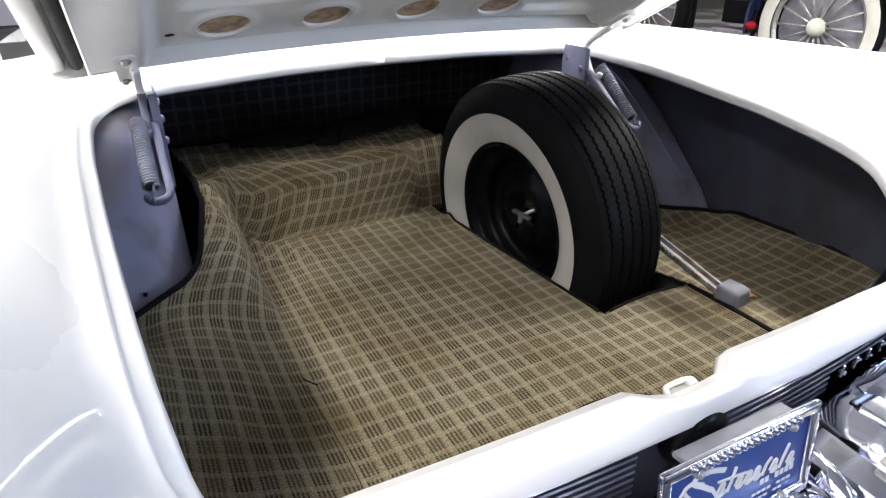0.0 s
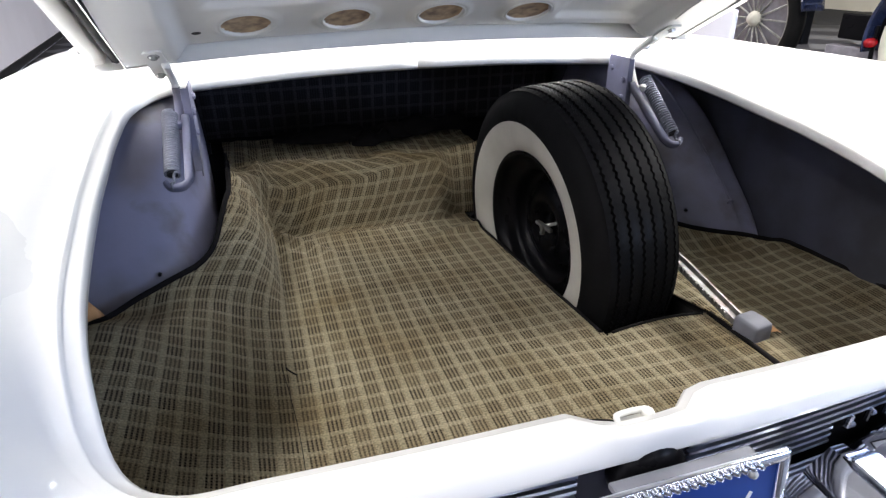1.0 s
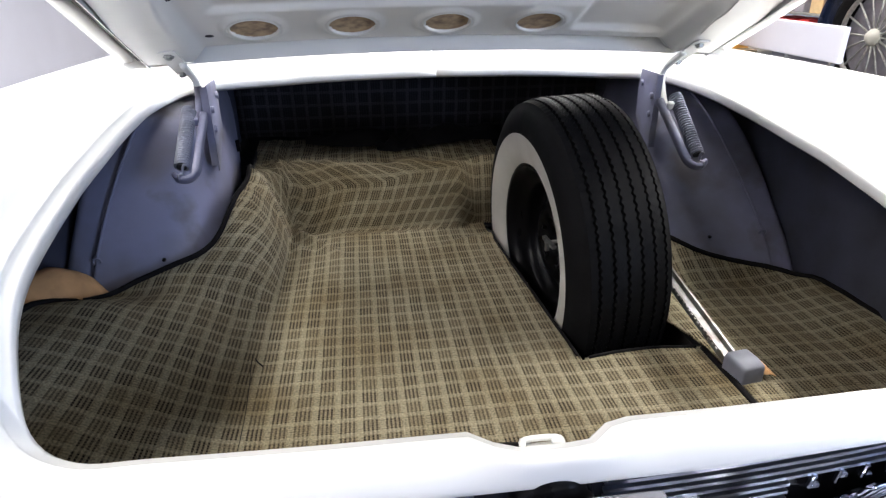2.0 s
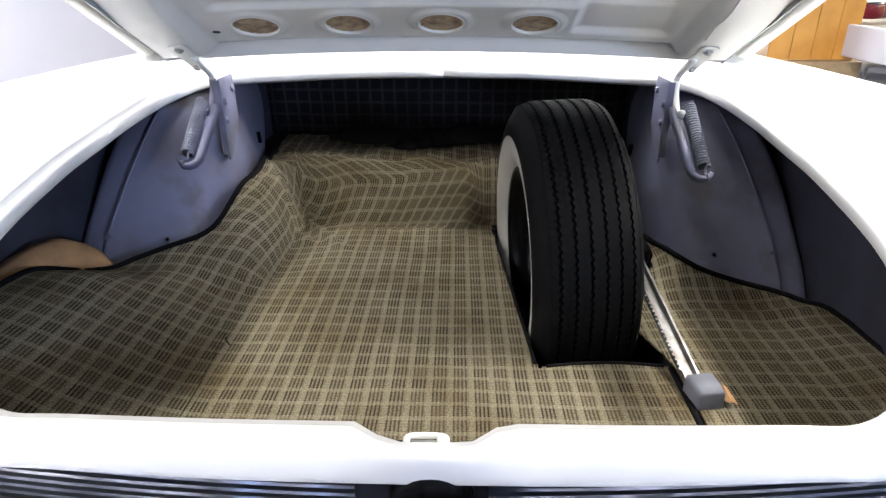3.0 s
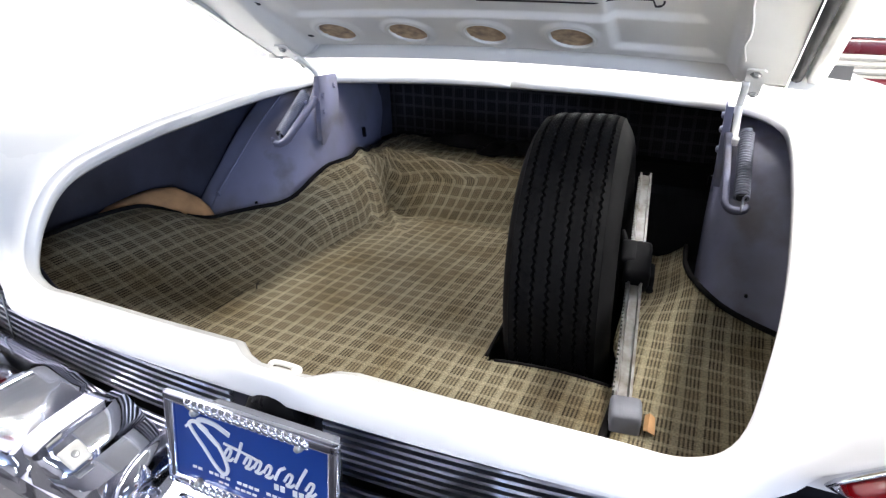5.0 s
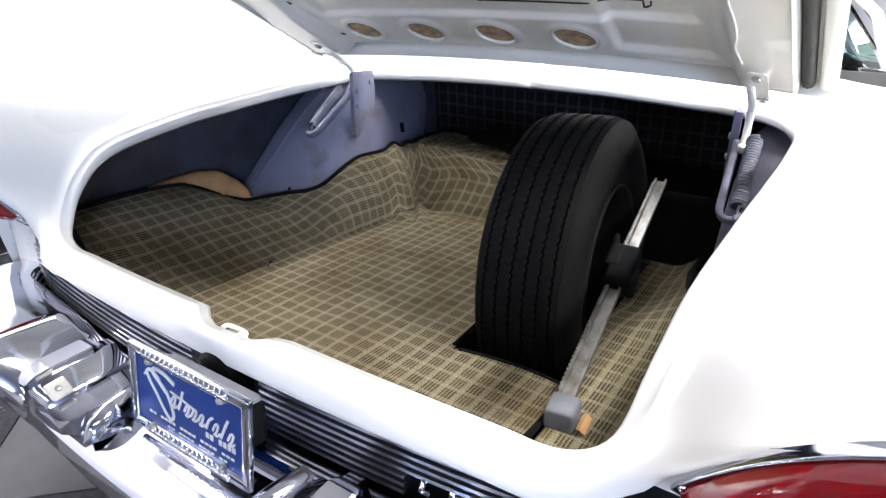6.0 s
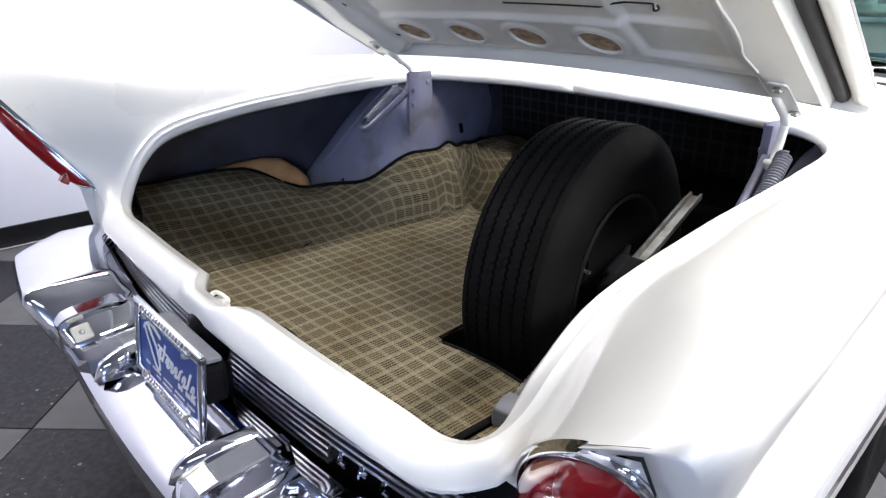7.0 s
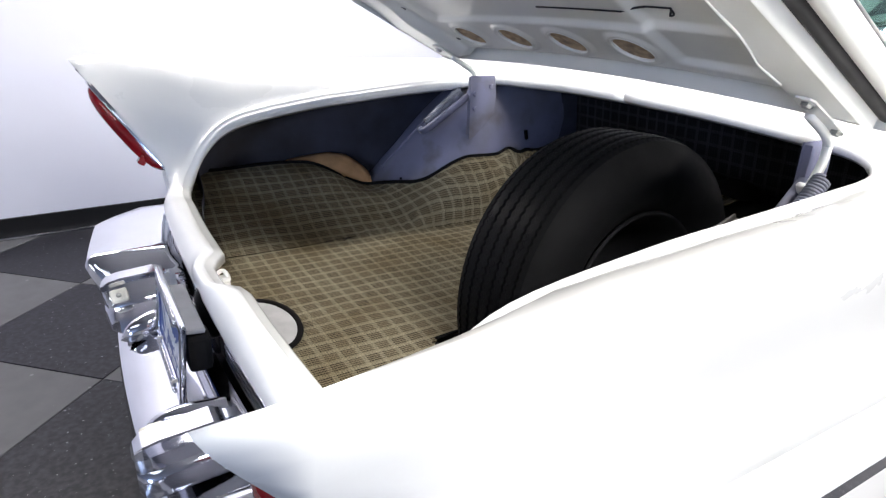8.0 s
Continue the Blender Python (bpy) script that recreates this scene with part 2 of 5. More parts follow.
WALLPAINT = mat("white_wall_paint", (0.68, 0.68, 0.77), 0.7, vary=0.04, scale=2, bump=0.05, bscale=80)
FARWALL = mat("grey_wall_paint", (0.48, 0.48, 0.51), 0.7, vary=0.06, scale=2, bump=0.05, bscale=80)
CREAMWALL = mat("cream_wall_paint", (0.70, 0.65, 0.52), 0.7, vary=0.05, scale=2, bump=0.05, bscale=80)
CEILING = mat("grey_ceiling_paint", (0.34, 0.34, 0.37), 0.9, vary=0.05, scale=2)
BASEBLACK = mat("black_baseboard", (0.010, 0.010, 0.011), 0.5, vary=0.2, scale=8, spec=0.2)
PLAID = plaid("plaid_mat", (0.200, 0.167, 0.106), (0.258, 0.224, 0.152), (0.006, 0.004, 0.003))
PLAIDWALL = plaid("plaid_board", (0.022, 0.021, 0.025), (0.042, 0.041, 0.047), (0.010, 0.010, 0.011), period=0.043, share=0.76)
TILE_DARK = mat("dark_floor_tile", (0.008, 0.008, 0.011), 0.38, vary=0.35, scale=55, tint=(0.026, 0.026, 0.034), bump=0.05, bscale=60, spec=0.16)
TILE_GREY = mat("grey_floor_tile", (0.075, 0.075, 0.082), 0.42, vary=0.12, scale=12, bump=0.03, spec=0.2)


def flecks(m, colour, scale, size):
    """Scattered pale chips pressed into the vinyl."""
    nt = m.node_tree
    b = nt.nodes["Principled BSDF"]
    old = b.inputs["Base Color"].links[0].from_socket
    co = nt.nodes.new("ShaderNodeTexCoord")
    vo = nt.nodes.new("ShaderNodeTexVoronoi")
    vo.inputs["Scale"].default_value = scale
    nt.links.new(co.outputs["Object"], vo.inputs["Vector"])
    sp = nt.nodes.new("ShaderNodeSeparateColor")
    nt.links.new(vo.outputs["Color"], sp.inputs["Color"])
    near = nt.nodes.new("ShaderNodeMath")
    near.operation = "LESS_THAN"
    nt.links.new(vo.outputs["Distance"], near.inputs[0])
    reach = nt.nodes.new("ShaderNodeMath")  # a few chips only, of mixed sizes
    reach.operation = "MULTIPLY_ADD"
    reach.inputs[1].default_value, reach.inputs[2].default_value = size * 4, -size * 3
    nt.links.new(sp.outputs["Red"], reach.inputs[0])
    nt.links.new(reach.outputs[0], near.inputs[1])
    mx = nt.nodes.new("ShaderNodeMix")
    mx.data_type = "RGBA"
    mx.inputs["B"].default_value = (*colour, 1)
    nt.links.new(near.outputs[0], mx.inputs["Factor"])
    nt.links.new(old, mx.inputs["A"])
    nt.links.new(mx.outputs["Result"], b.inputs["Base Color"])


flecks(TILE_DARK, (0.16, 0.16, 0.18), 34, 0.20)
flecks(TILE_GREY, (0.13, 0.13, 0.14), 30, 0.18)

# pale flecks in the dark tiles
nt = TILE_DARK.node_tree
fl = nt.nodes.new("ShaderNodeTexNoise")
fl.inputs["Scale"].default_value, fl.inputs["Detail"].default_value = 95.0, 3
tc = nt.nodes.new("ShaderNodeTexCoord")
nt.links.new(tc.outputs["Object"], fl.inputs["Vector"])
fm = nt.nodes.new("ShaderNodeMapRange")
fm.inputs["From Min"].default_value, fm.inputs["From Max"].default_value = 0.70, 0.76
nt.links.new(fl.outputs["Fac"], fm.inputs["Value"])
fx = nt.nodes.new("ShaderNodeMix")
fx.data_type = "RGBA"
fx.inputs["B"].default_value = (0.22, 0.22, 0.23, 1)
pb = nt.nodes["Principled BSDF"]
nt.links.new(pb.inputs["Base Color"].links[0].from_socket, fx.inputs["A"])
nt.links.new(fm.outputs["Result"], fx.inputs["Factor"])
nt.links.new(fx.outputs["Result"], pb.inputs["Base Color"])

gl = bpy.data.materials.new("tinted_glass")
gl.use_nodes = True
gb = gl.node_tree.nodes["Principled BSDF"]
gb.inputs["Base Color"].default_value = (0.62, 0.86, 0.82, 1)
gb.inputs["Roughness"].default_value, gb.inputs["Transmission Weight"].default_value, gb.inputs["IOR"].default_value = 0.02, 1.0, 1.45
GLASS = gl
em = bpy.data.materials.new("lamp_diffuser")
em.use_nodes = True
eb = em.node_tree.nodes["Principled BSDF"]
eb.inputs["Emission Color"].default_value, eb.inputs["Emission Strength"].default_value = (0.95, 0.97, 1, 1), 3.0
DIFFUSER = em


# ---- the showroom ----
def slab(name, size, at, material, yaw=0.0, label="", category=""):
    bm = bmesh.new()
    box(bm, size, Matrix())
    ob = part(name, bm, material)
    ob.matrix_world = pose(*at, 0, 0, yaw)
    return tagged(ob, label, category, kind="structure")


WYAW = 4.6  # the white wall stands a little askew to the car
floor = slab("floor", (17.0, 20.0, 0.1), (4.6, 4.0, -0.054), DARKGREY, label="showroom floor of dark and grey checked vinyl tiles", category="floor")
wall_west = slab("wall_west", (0.15, 24.0, CEIL), (-2.55 - 0.16, 2.0, CEIL / 2), WALLPAINT, WYAW, "plain white painted showroom wall", "wall")
slab("wall_north", (17.5, 0.15, CEIL), (4.6, 14.0, CEIL / 2), WALLPAINT, 0, "white painted far showroom wall", "wall")
bm = bmesh.new()
wx0, wx1 = WIN[0] - WIN[1] / 2, WIN[0] + WIN[1] / 2
for x0, x1, z0, z1 in ((-4.15, wx0, 0, CEIL), (wx1, 13.35, 0, CEIL), (wx0, wx1, 0, WIN[2]), (wx0, wx1, WIN[3], CEIL)):
    box(bm, (x1 - x0, 0.15, z1 - z0), Matrix.Translation(((x0 + x1) / 2, -6.0, (z0 + z1) / 2)))
tagged(part("wall_south", bm, FARWALL), "grey painted showroom wall with a window", "wall", kind="structure")
bm = bmesh.new()
for cx, cz, w, h in ((WIN[0], WIN[2] + 0.03, WIN[1], 0.06), (WIN[0], WIN[3] - 0.03, WIN[1], 0.06), (wx0 + 0.03, (WIN[2] + WIN[3]) / 2, 0.06, WIN[3] - WIN[2] - 0.12), (wx1 - 0.03, (WIN[2] + WIN[3]) / 2, 0.06, WIN[3] - WIN[2] - 0.12), (WIN[0], (WIN[2] + WIN[3]) / 2, 0.05, WIN[3] - WIN[2] - 0.12)):
    box(bm, (w, 0.09, h), Matrix.Translation((cx, -6.0, cz)), 0.006)
win = tagged(part("window_1", bm, WALLPAINT), "white framed showroom window letting in cool daylight", "window", kind="structure")
for sx_ in (-1, 1):
    bm = bmesh.new()
    box(bm, (WIN[1] / 2 - 0.085, 0.006, WIN[3] - WIN[2] - 0.12), Matrix.Translation((WIN[0] + sx_ * (WIN[1] / 4 - 0.0025), -6.0, (WIN[2] + WIN[3]) / 2)))
    part("pane", bm, GLASS, win).visible_shadow = False
slab("wall_east", (0.15, 20.0, CEIL), (13.0, 4.0, CEIL / 2), CREAMWALL, 0, "cream painted showroom wall", "wall")
slab("ceiling", (18.0, 21.0, 0.12), (4.6, 4.0, CEIL + 0.07), CEILING, 0, "grey painted showroom ceiling", "ceiling")
wn = Matrix.Rotation(radians(WYAW), 4, "Z")
bw = wn @ Vector((0.083, 0, 0))
slab("baseboard", (0.016, 24.0, 0.11), (-2.71 + bw.x, 2.0 + bw.y, 0.055), BASEBLACK, WYAW, "black vinyl baseboard along the white wall", "baseboard")
bm = bmesh.new()
box(bm, (0.02, 24.0, 0.014), Matrix(), 0.004)
tr = part("trim", bm, CHROME)
tr.matrix_world = pose(-2.71 + bw.x * 1.22, 2.0 + bw.y, 0.01, 0, 0, WYAW)
tagged(tr, "thin bright metal strip at the foot of the baseboard", "trim", kind="structure")

# checked tiles, laid askew
TILE = 0.61
TYAW = 47.0
TX, TY = -0.815, -0.262
bt = bmesh.new()
box(bt, (TILE - 0.004, TILE - 0.004, 0.008), Matrix(), 0.0015, 1)
mesh_dark = bpy.data.meshes.new("tile")
bt.to_mesh(mesh_dark)
mesh_grey = mesh_dark.copy()
bt.free()
mesh_dark.materials.append(TILE_DARK)
mesh_grey.materials.append(TILE_GREY)
tm = Matrix.Rotation(radians(TYAW), 4, "Z")
far = bmesh.new()
for i in range(-22, 23):
    for j in range(-22, 23):
        p = tm @ Vector(((i + 0.5) * TILE, (j + 0.5) * TILE, 0)) + Vector((TX, TY, -0.004))
        if not (-3.2 < p.x < 12 and -5 < p.y < 13.4):
            continue
        near = p.x < 2.4 and p.y < 4.5 and p.y > -2.6
        if near:
            t = new("tile", mesh_dark if (i + j) % 2 else mesh_grey)
            t.parent = floor
            t.matrix_world = Matrix.Translation(p) @ tm
            t.matrix_parent_inverse = Matrix()
            t.matrix_basis = floor.matrix_world.inverted() @ Matrix.Translation(p) @ tm
        else:
            h = TILE / 2 - 0.002
            f = far.faces.new([far.verts.new(p + tm @ Vector((a * h, c * h, 0.004))) for a, c in ((-1, -1), (1, -1), (1, 1), (-1, 1))])
            f.material_index = (i + j) % 2
farob = part("tile_field", far, [TILE_GREY, TILE_DARK])
tagged(farob, "distant checked vinyl floor tiles, dark and grey", "floor tiles", kind="stuff")

# ceiling fixtures
for lx, ly, ln, yaw, watts, tint in LAMPS:
    fx = thing("ceiling_light", "long white tube light fixture under the ceiling", "ceiling light", "ceiling lights", (lx, ly, CEIL - 0.14))
    fx.rotation_euler = (0, 0, radians(yaw))
    bm = bmesh.new()
    box(bm, (ln + 0.06, 0.40, 0.10), Matrix.Translation((0, 0, 0.09)), 0.01)
    part("housing", bm, WALLPAINT, fx)
    bm = bmesh.new()
    box(bm, (ln, 0.34, 0.02), Matrix.Translation((0, 0, 0.03)), 0.006)
    part("diffuser", bm, DIFFUSER, fx, "glowing white diffuser")


# ---- the white car ----
car = thing("car", "white classic saloon with tail fins and its boot lid open", "car")


def mirror(p, s):
    return Vector((s * p[0], p[1], p[2]))


def notch(x):
    """Dip of the sill's inner edge round the striker."""
    return sstep(-0.095, -0.045, x) * (1 - sstep(0.055, 0.115, x))


# edge of the boot opening, from the middle of the sill round to the middle of the front, and the line the body panels run to
EDGE = [(0, 0.028, 0.662), (0.16, 0.030, 0.661), (0.30, 0.032, 0.660), (0.50, 0.042, 0.656), (0.605, 0.048, 0.656), (0.661, 0.068, 0.692), (0.680, 0.118, 0.778),
        (0.692, 0.215, 0.848), (0.707, 0.44, 0.890), (0.716, 0.62, 0.908), (0.722, 0.80, 0.924), (0.712, 1.0, 0.940), (0.63, 1.09, 0.965),
        (0.455, 1.11, 0.975), (0.25, 1.11, 0.985), (0, 1.115, 0.988)]
OUTER = [(0, -0.049, 0.628), (0.16, -0.048, 0.628), (0.30, -0.045, 0.629), (0.50, -0.036, 0.631), (0.63, -0.024, 0.632), (0.722, 0.004, 0.685), (0.83, -0.092, 0.855),
         (0.985, -0.198, 1.004), (0.985, 0.25, 1.004), (0.985, 0.60, 1.002), (0.985, 0.85, 1.0), (0.985, 1.2, 0.995), (0.98, 1.75, 0.98),
         (0.62, 1.75, 1.03), (0.3, 1.75, 1.05), (0, 1.75, 1.06)]
NE = 5
edge_line = catmull(EDGE, NE)
outer_line = catmull(OUTER, NE)


def edge_full(i, s):
    e = mirror(edge_line[i], s)
    if e.y < 0.06 and abs(e.x) < 0.2:
        e = e + Vector((0, -0.034 * notch(e.x), -0.004 * notch(e.x)))
    return e


def trail(z):
    """The sloped plane of the fin's trailing edge."""
    return 0.010 - 0.684 * (z - 0.70) if z > 0.70 else 0.010 + 0.03 * min(1.0, (0.70 - z) / 0.2)


def ring_points(i, s):
    e, o = edge_full(i, s), mirror(outer_line[i], s)
    j, k = max(i - 1, 0), min(i + 1, len(edge_line) - 1)
    t = mirror(edge_line[k], s) - mirror(edge_line[j], s)
    t.z = 0
    n = Vector((t.y, -t.x, 0)).normalized() * s
    if i == 0:
        n = Vector((0, -1, 0))
    if i == len(edge_line) - 1:
        n = Vector((0, 1, 0))
    front = sstep(1.0, 1.09, e.y) * (1 - 0.75 * sstep(0.35, 0.66, abs(e.x)))
    rear = 1 - sstep(0.05, 0.10, e.y)
    w = 1 - 0.25 * rear
    pts = [e - Vector((0, 0, 0.032)) + 0.014 * n, e - Vector((0, 0, 0.022)), e - Vector((0, 0, 0.004)), e + 0.006 * n + Vector((0, 0, 0.002)),
           e + 0.024 * w * n + Vector((0, 0, 0.001 + 0.004 * rear)), e + 0.0255 * w * n + Vector((0, 0, 0.0065)), e + 0.030 * w * n + Vector((0, 0, 0.0085)), e + 0.045 * w * n + Vector((0, 0, 0.011))]
    b = pts[-1]
    c = b.lerp(o, 0.42) + Vector((0, 0, 0.024 * (1 - front) * sstep(0.20, 0.32, e.y) - 0.038 * sstep(0.07, 0.12, e.y) * (1 - sstep(0.18, 0.30, e.y))))
    c += Vector((0, -0.10 * front, 0.055 * front)) + rear * Vector((0, -0.012, 0.022))
    for q in range(1, 11):
        u = q / 10
        pts.append((1 - u) ** 2 * b + 2 * u * (1 - u) * c + u * u * o)
    # round over the fin's ridge
    k = 1.0 if 7 * NE <= i <= 12 * NE else 0.02
    for dx, dz in ((0.005, -0.002), (0.008, -0.007), (0.009, -0.016), (0.006, -0.034), (0.0, -0.06), (-0.010, -0.10), (-0.018, -0.135), (-0.029, -0.20), (-0.036, -0.264), (-0.038, -0.300)):
        p = o + k * Vector((s * dx, 0, dz))
        if k == 1.0:
            p.y = max(p.y, trail(p.z))
        pts.append(p)
    # nothing reaches behind the fin's sloped end
    for p in pts:
        if abs(p.x) > 0.73 and p.y < 0.0:
            p.y = max(p.y, trail(p.z))
    return pts


bm = bmesh.new()
seq = [(i, -1) for i in range(len(edge_line) - 1, 0, -1)] + [(i, 1) for i in range(len(edge_line))]
rows = [ring_points(i, s) for i, s in seq]
grid(bm, rows, flip=True)
bmesh.ops.recalc_face_normals(bm, faces=bm.faces)
deck = part("body_shell", bm, [PAINT, DARKGREY], car, "glossy white painted rear body with tail fins", True)
so = deck.modifiers.new("thick", "SOLIDIFY")
so.thickness, so.offset, so.material_offset = 0.003, -1, 1  # bare undercoat on the inside

# rear face of the sill, under its rolled top
bm = bmesh.new()
lip = [mirror(p, -1) for p in outer_line[4 * NE:0:-1]] + [p.copy() for p in outer_line[:4 * NE + 1]]
grid(bm, [[p + Vector((0, 0.001, 0.002)), p + Vector((0, 0.000, -0.003)), p + Vector((0, 0.003, -0.007)), p + Vector((0, 0.008, -0.010)), p + Vector((0, 0.030, -0.011))] for p in lip])
bmesh.ops.recalc_face_normals(bm, faces=bm.faces)
part("sill_lip", bm, PAINT, car, smooth=True)


def ridge_z(y):
    """Height of the fin's ridge."""
    run = outer_line[7 * NE:12 * NE + 1]
    for a, b in zip(run, run[1:]):
        if y <= b.y:
            return a.z + (b.z - a.z) * max(0.0, y - a.y) / (b.y - a.y)
    return run[-1].z


# outer quarter panels, from the fin's ridge down round the wheel arch
for s in (1, -1):
    bm = bmesh.new()
    rows = []
    ys = [-0.198 + (5.0 + 0.198) * k / 90 for k in range(91)]
    for y in ys:
        low = 0.30
        for wy in (1.27, 4.25):
            if abs(y - wy) < 0.41:
                low = max(low, 0.32 + math.sqrt(0.41 ** 2 - (y - wy) ** 2))
        zr = ridge_z(y) - 0.10 * sstep(1.75, 4.9, y)
        nose = 0.14 * sstep(4.2, 5.0, y)
        prof = [(0.985, zr), (0.992, zr - 0.006), (0.994, zr - 0.016), (0.991, zr - 0.034), (0.985, zr - 0.06), (0.975, zr - 0.10), (0.967, zr - 0.135), (0.956, 0.80), (0.949, 0.74), (0.947, 0.703), (0.952, 0.694), (0.964, 0.680), (0.968, 0.62), (0.964, 0.50), (0.930, 0.30)]
        if y < 1.72:
            prof = [(0.9462, zr - 0.296) if z > zr - 0.297 else (x, z) for x, z in prof]
        rows.append([Vector((s * (x - nose), max(y, trail(max(z, low))), max(z, low))) for x, z in prof])
    grid(bm, rows, flip=s < 0)
    bmesh.ops.remove_doubles(bm, verts=bm.verts, dist=0.0005)
    bmesh.ops.recalc_face_normals(bm, faces=bm.faces)
    q = part("quarter_panel", bm, PAINT, car, smooth=True)
    bm = bmesh.new()
    strip(bm, [(s * (0.970 - 0.14 * sstep(4.2, 5.0, y)), y, 0.625 - 0.004 * y) for y in [0.05 + 0.1 * k for k in range(46)]], 0.014, 0.026)
    part("side_moulding", bm, CHROME, car, "bright side moulding strip")

# forward body: bonnet, cabin and rear window
bm = bmesh.new()
rows = []
for y, h in ((1.75, 1.06), (2.0, 1.04), (2.2, 1.0), (3.4, 1.0), (3.8, 0.97), (4.6, 0.93), (5.0, 0.86), (5.06, 0.6), (5.06, 0.3)):
    k = 0.14 * sstep(4.2, 5.0, y)
    zr = 0.98 - 0.10 * sstep(1.75, 4.9, y)
    rows.append([Vector((x * (0.985 - k), y, (h if abs(x) < 0.9 else min(zr, h)) - 0.05 * x * x)) for x in [-1 + 0.1 * i for i in range(21)]])
grid(bm, rows)
part("bonnet", bm, PAINT, car, "white front body and bonnet", True)


def cabin(y, x):
    """Height of the roof line."""
    return 1.40 - 0.05 * x * x - 0.03 * ((y - 2.6) / 0.6) ** 2


bm = bmesh.new()
rows = []
for k in range(13):
    y = 2.15 + 0.95 * k / 12
    rows.append([Vector((0.62 * x, y, cabin(y, x) - 0.12 * max(0, abs(x) - 0.85) / 0.15)) for x in [-1 + 0.1 * i for i in range(21)]])
grid(bm, rows)
rf = part("roof", bm, PAINT, car, "white roof", True)
rf.modifiers.new("thick", "SOLIDIFY").thickness = 0.03
bm = bmesh.new()
rows = []
for k in range(9):
    u = k / 8
    rows.append([Vector(((0.86 - 0.25 * u) * x, 1.60 + 0.56 * u + 0.34 * x * x * (1 - u) * 0.9 + 0.10 * x * x, 1.055 + (cabin(2.15, x) - 1.07) * (u ** 0.85) - 0.06 * x * x * (1 - u))) for x in [-1 + 0.1 * i for i in range(21)]])
grid(bm, rows)
rw = part("rear_window", bm, GLASS, car, "wrap-round tinted rear window", True)
rw.modifiers.new("thick", "SOLIDIFY").thickness = 0.005
bm = bmesh.new()
tube(bm, [(0.875 * x, 1.585 + 0.44 * x * x, 1.052 - 0.06 * x * x) for x in [-1 + 0.05 * i for i in range(41)]], 0.013, 8)
part("window_trim", bm, CHROME, car, "bright rear window moulding")
for s in (1, -1):
    bm = bmesh.new()
    tube(bm, [(s * 0.875, 2.02, 0.99), (s * 0.80, 2.12, 1.18), (s * 0.62, 2.25, 1.33)], 0.018, 8)
    part("window_pillar", bm, PAINT, car)
    bm = bmesh.new()
    grid(bm, [[Vector((s * 0.90, y, 0.98)) for y in (2.05, 2.6, 3.2, 3.75)], [Vector((s * 0.62, y, 1.33)) for y in (2.25, 2.6, 2.9, 3.05)]])
    part("side_window", bm, GLASS, car).modifiers.new("thick", "SOLIDIFY").thickness = 0.005
bm = bmesh.new()
grid(bm, [[Vector((x, 3.75 - 0.2 * x * x, 0.99)) for x in (-0.88, -0.4, 0, 0.4, 0.88)], [Vector((x * 0.7, 3.08 - 0.1 * x * x, 1.35)) for x in (-0.88, -0.4, 0, 0.4, 0.88)]])
part("windscreen", bm, GLASS, car, smooth=True).modifiers.new("thick", "SOLIDIFY").thickness = 0.005
# bench seats seen through the rear glass
for y in (2.35, 3.15):
    bm = bmesh.new()
    box(bm, (1.36, 0.16, 0.55), pose(0, y, 0.76, -12), 0.05, 3)
    part("seat_back", bm, GREY, car, "grey-green bench seat back")
    bm = bmesh.new()
    box(bm, (1.36, 0.5, 0.16), pose(0, y + 0.3, 0.48), 0.05, 3)
    part("seat_cushion", bm, GREY, car)
bm = bmesh.new()
box(bm, (1.7, 4.9, 0.03), pose(0, 2.45, 0.27))
part("underbody", bm, DARKGREY, car)
bm = bmesh.new()
box(bm, (1.5, 0.55, 0.02), pose(0, 1.9, 0.985), 0.005)
part("parcel_shelf", bm, DARKGREY, car)

# road wheels
def car_wheel(x, y):
    w = part("wheel", lathe_bm([(0.19, -0.07), (0.26, -0.105), (0.32, -0.10), (0.345, -0.07), (0.35, 0), (0.345, 0.07), (0.32, 0.10), (0.26, 0.105), (0.19, 0.07)]), RUBBER, car, "black road tyre with bright cap", True)
    w.location = (x, y, 0.35)
    c = part("hub_cap", lathe_bm([(0.0001, 0.10 * (1 if x > 0 else -1)), (0.08, 0.095 * (1 if x > 0 else -1)), (0.19, 0.06 * (1 if x > 0 else -1))]), CHROME, w, smooth=True)
    return w


def lathe_bm(profile, n=40):
    bm = bmesh.new()
    lathe(bm, profile, n)
    bmesh.ops.recalc_face_normals(bm, faces=bm.faces)
    return bm


for x in (-1, 1):
    for y, track in ((1.27, 0.845), (4.25, 0.80)):
        car_wheel(x * track, y)

# ribbed panel between sill and bumper
def bow(x):
    """How far the tail curves forward towards its sides."""
    return 0.10 * x * x


bm = bmesh.new()
grid(bm, [[Vector((x, -0.012 + bow(x) + dy, z + (0.06 * sstep(0.66, 0.74, abs(x)) if z > 0.63 else 0))) for x in [-0.85 + 1.70 * i / 34 for i in range(35)]] for z, dy in ((0.640, 0.0), (0.615, -0.002), (0.49, -0.004), (0.44, 0.0))])
grille = part("grille_panel", bm, BLACK, car, "black ribbed panel below the boot sill", True)
for k in range(8):
    z = 0.604 - 0.0142 * k
    for a, b in ((-0.83, -0.095), (0.088, 0.76)):
        if k > 4 and b > 0:
            b = 0.385
        bm = bmesh.new()
        strip(bm, [(x, -0.019 + bow(x), z) for x in [a + (b - a) * i / 16 for i in range(17)]], 0.011, 0.0062)
        part("rib", bm, RIBMETAL, grille)
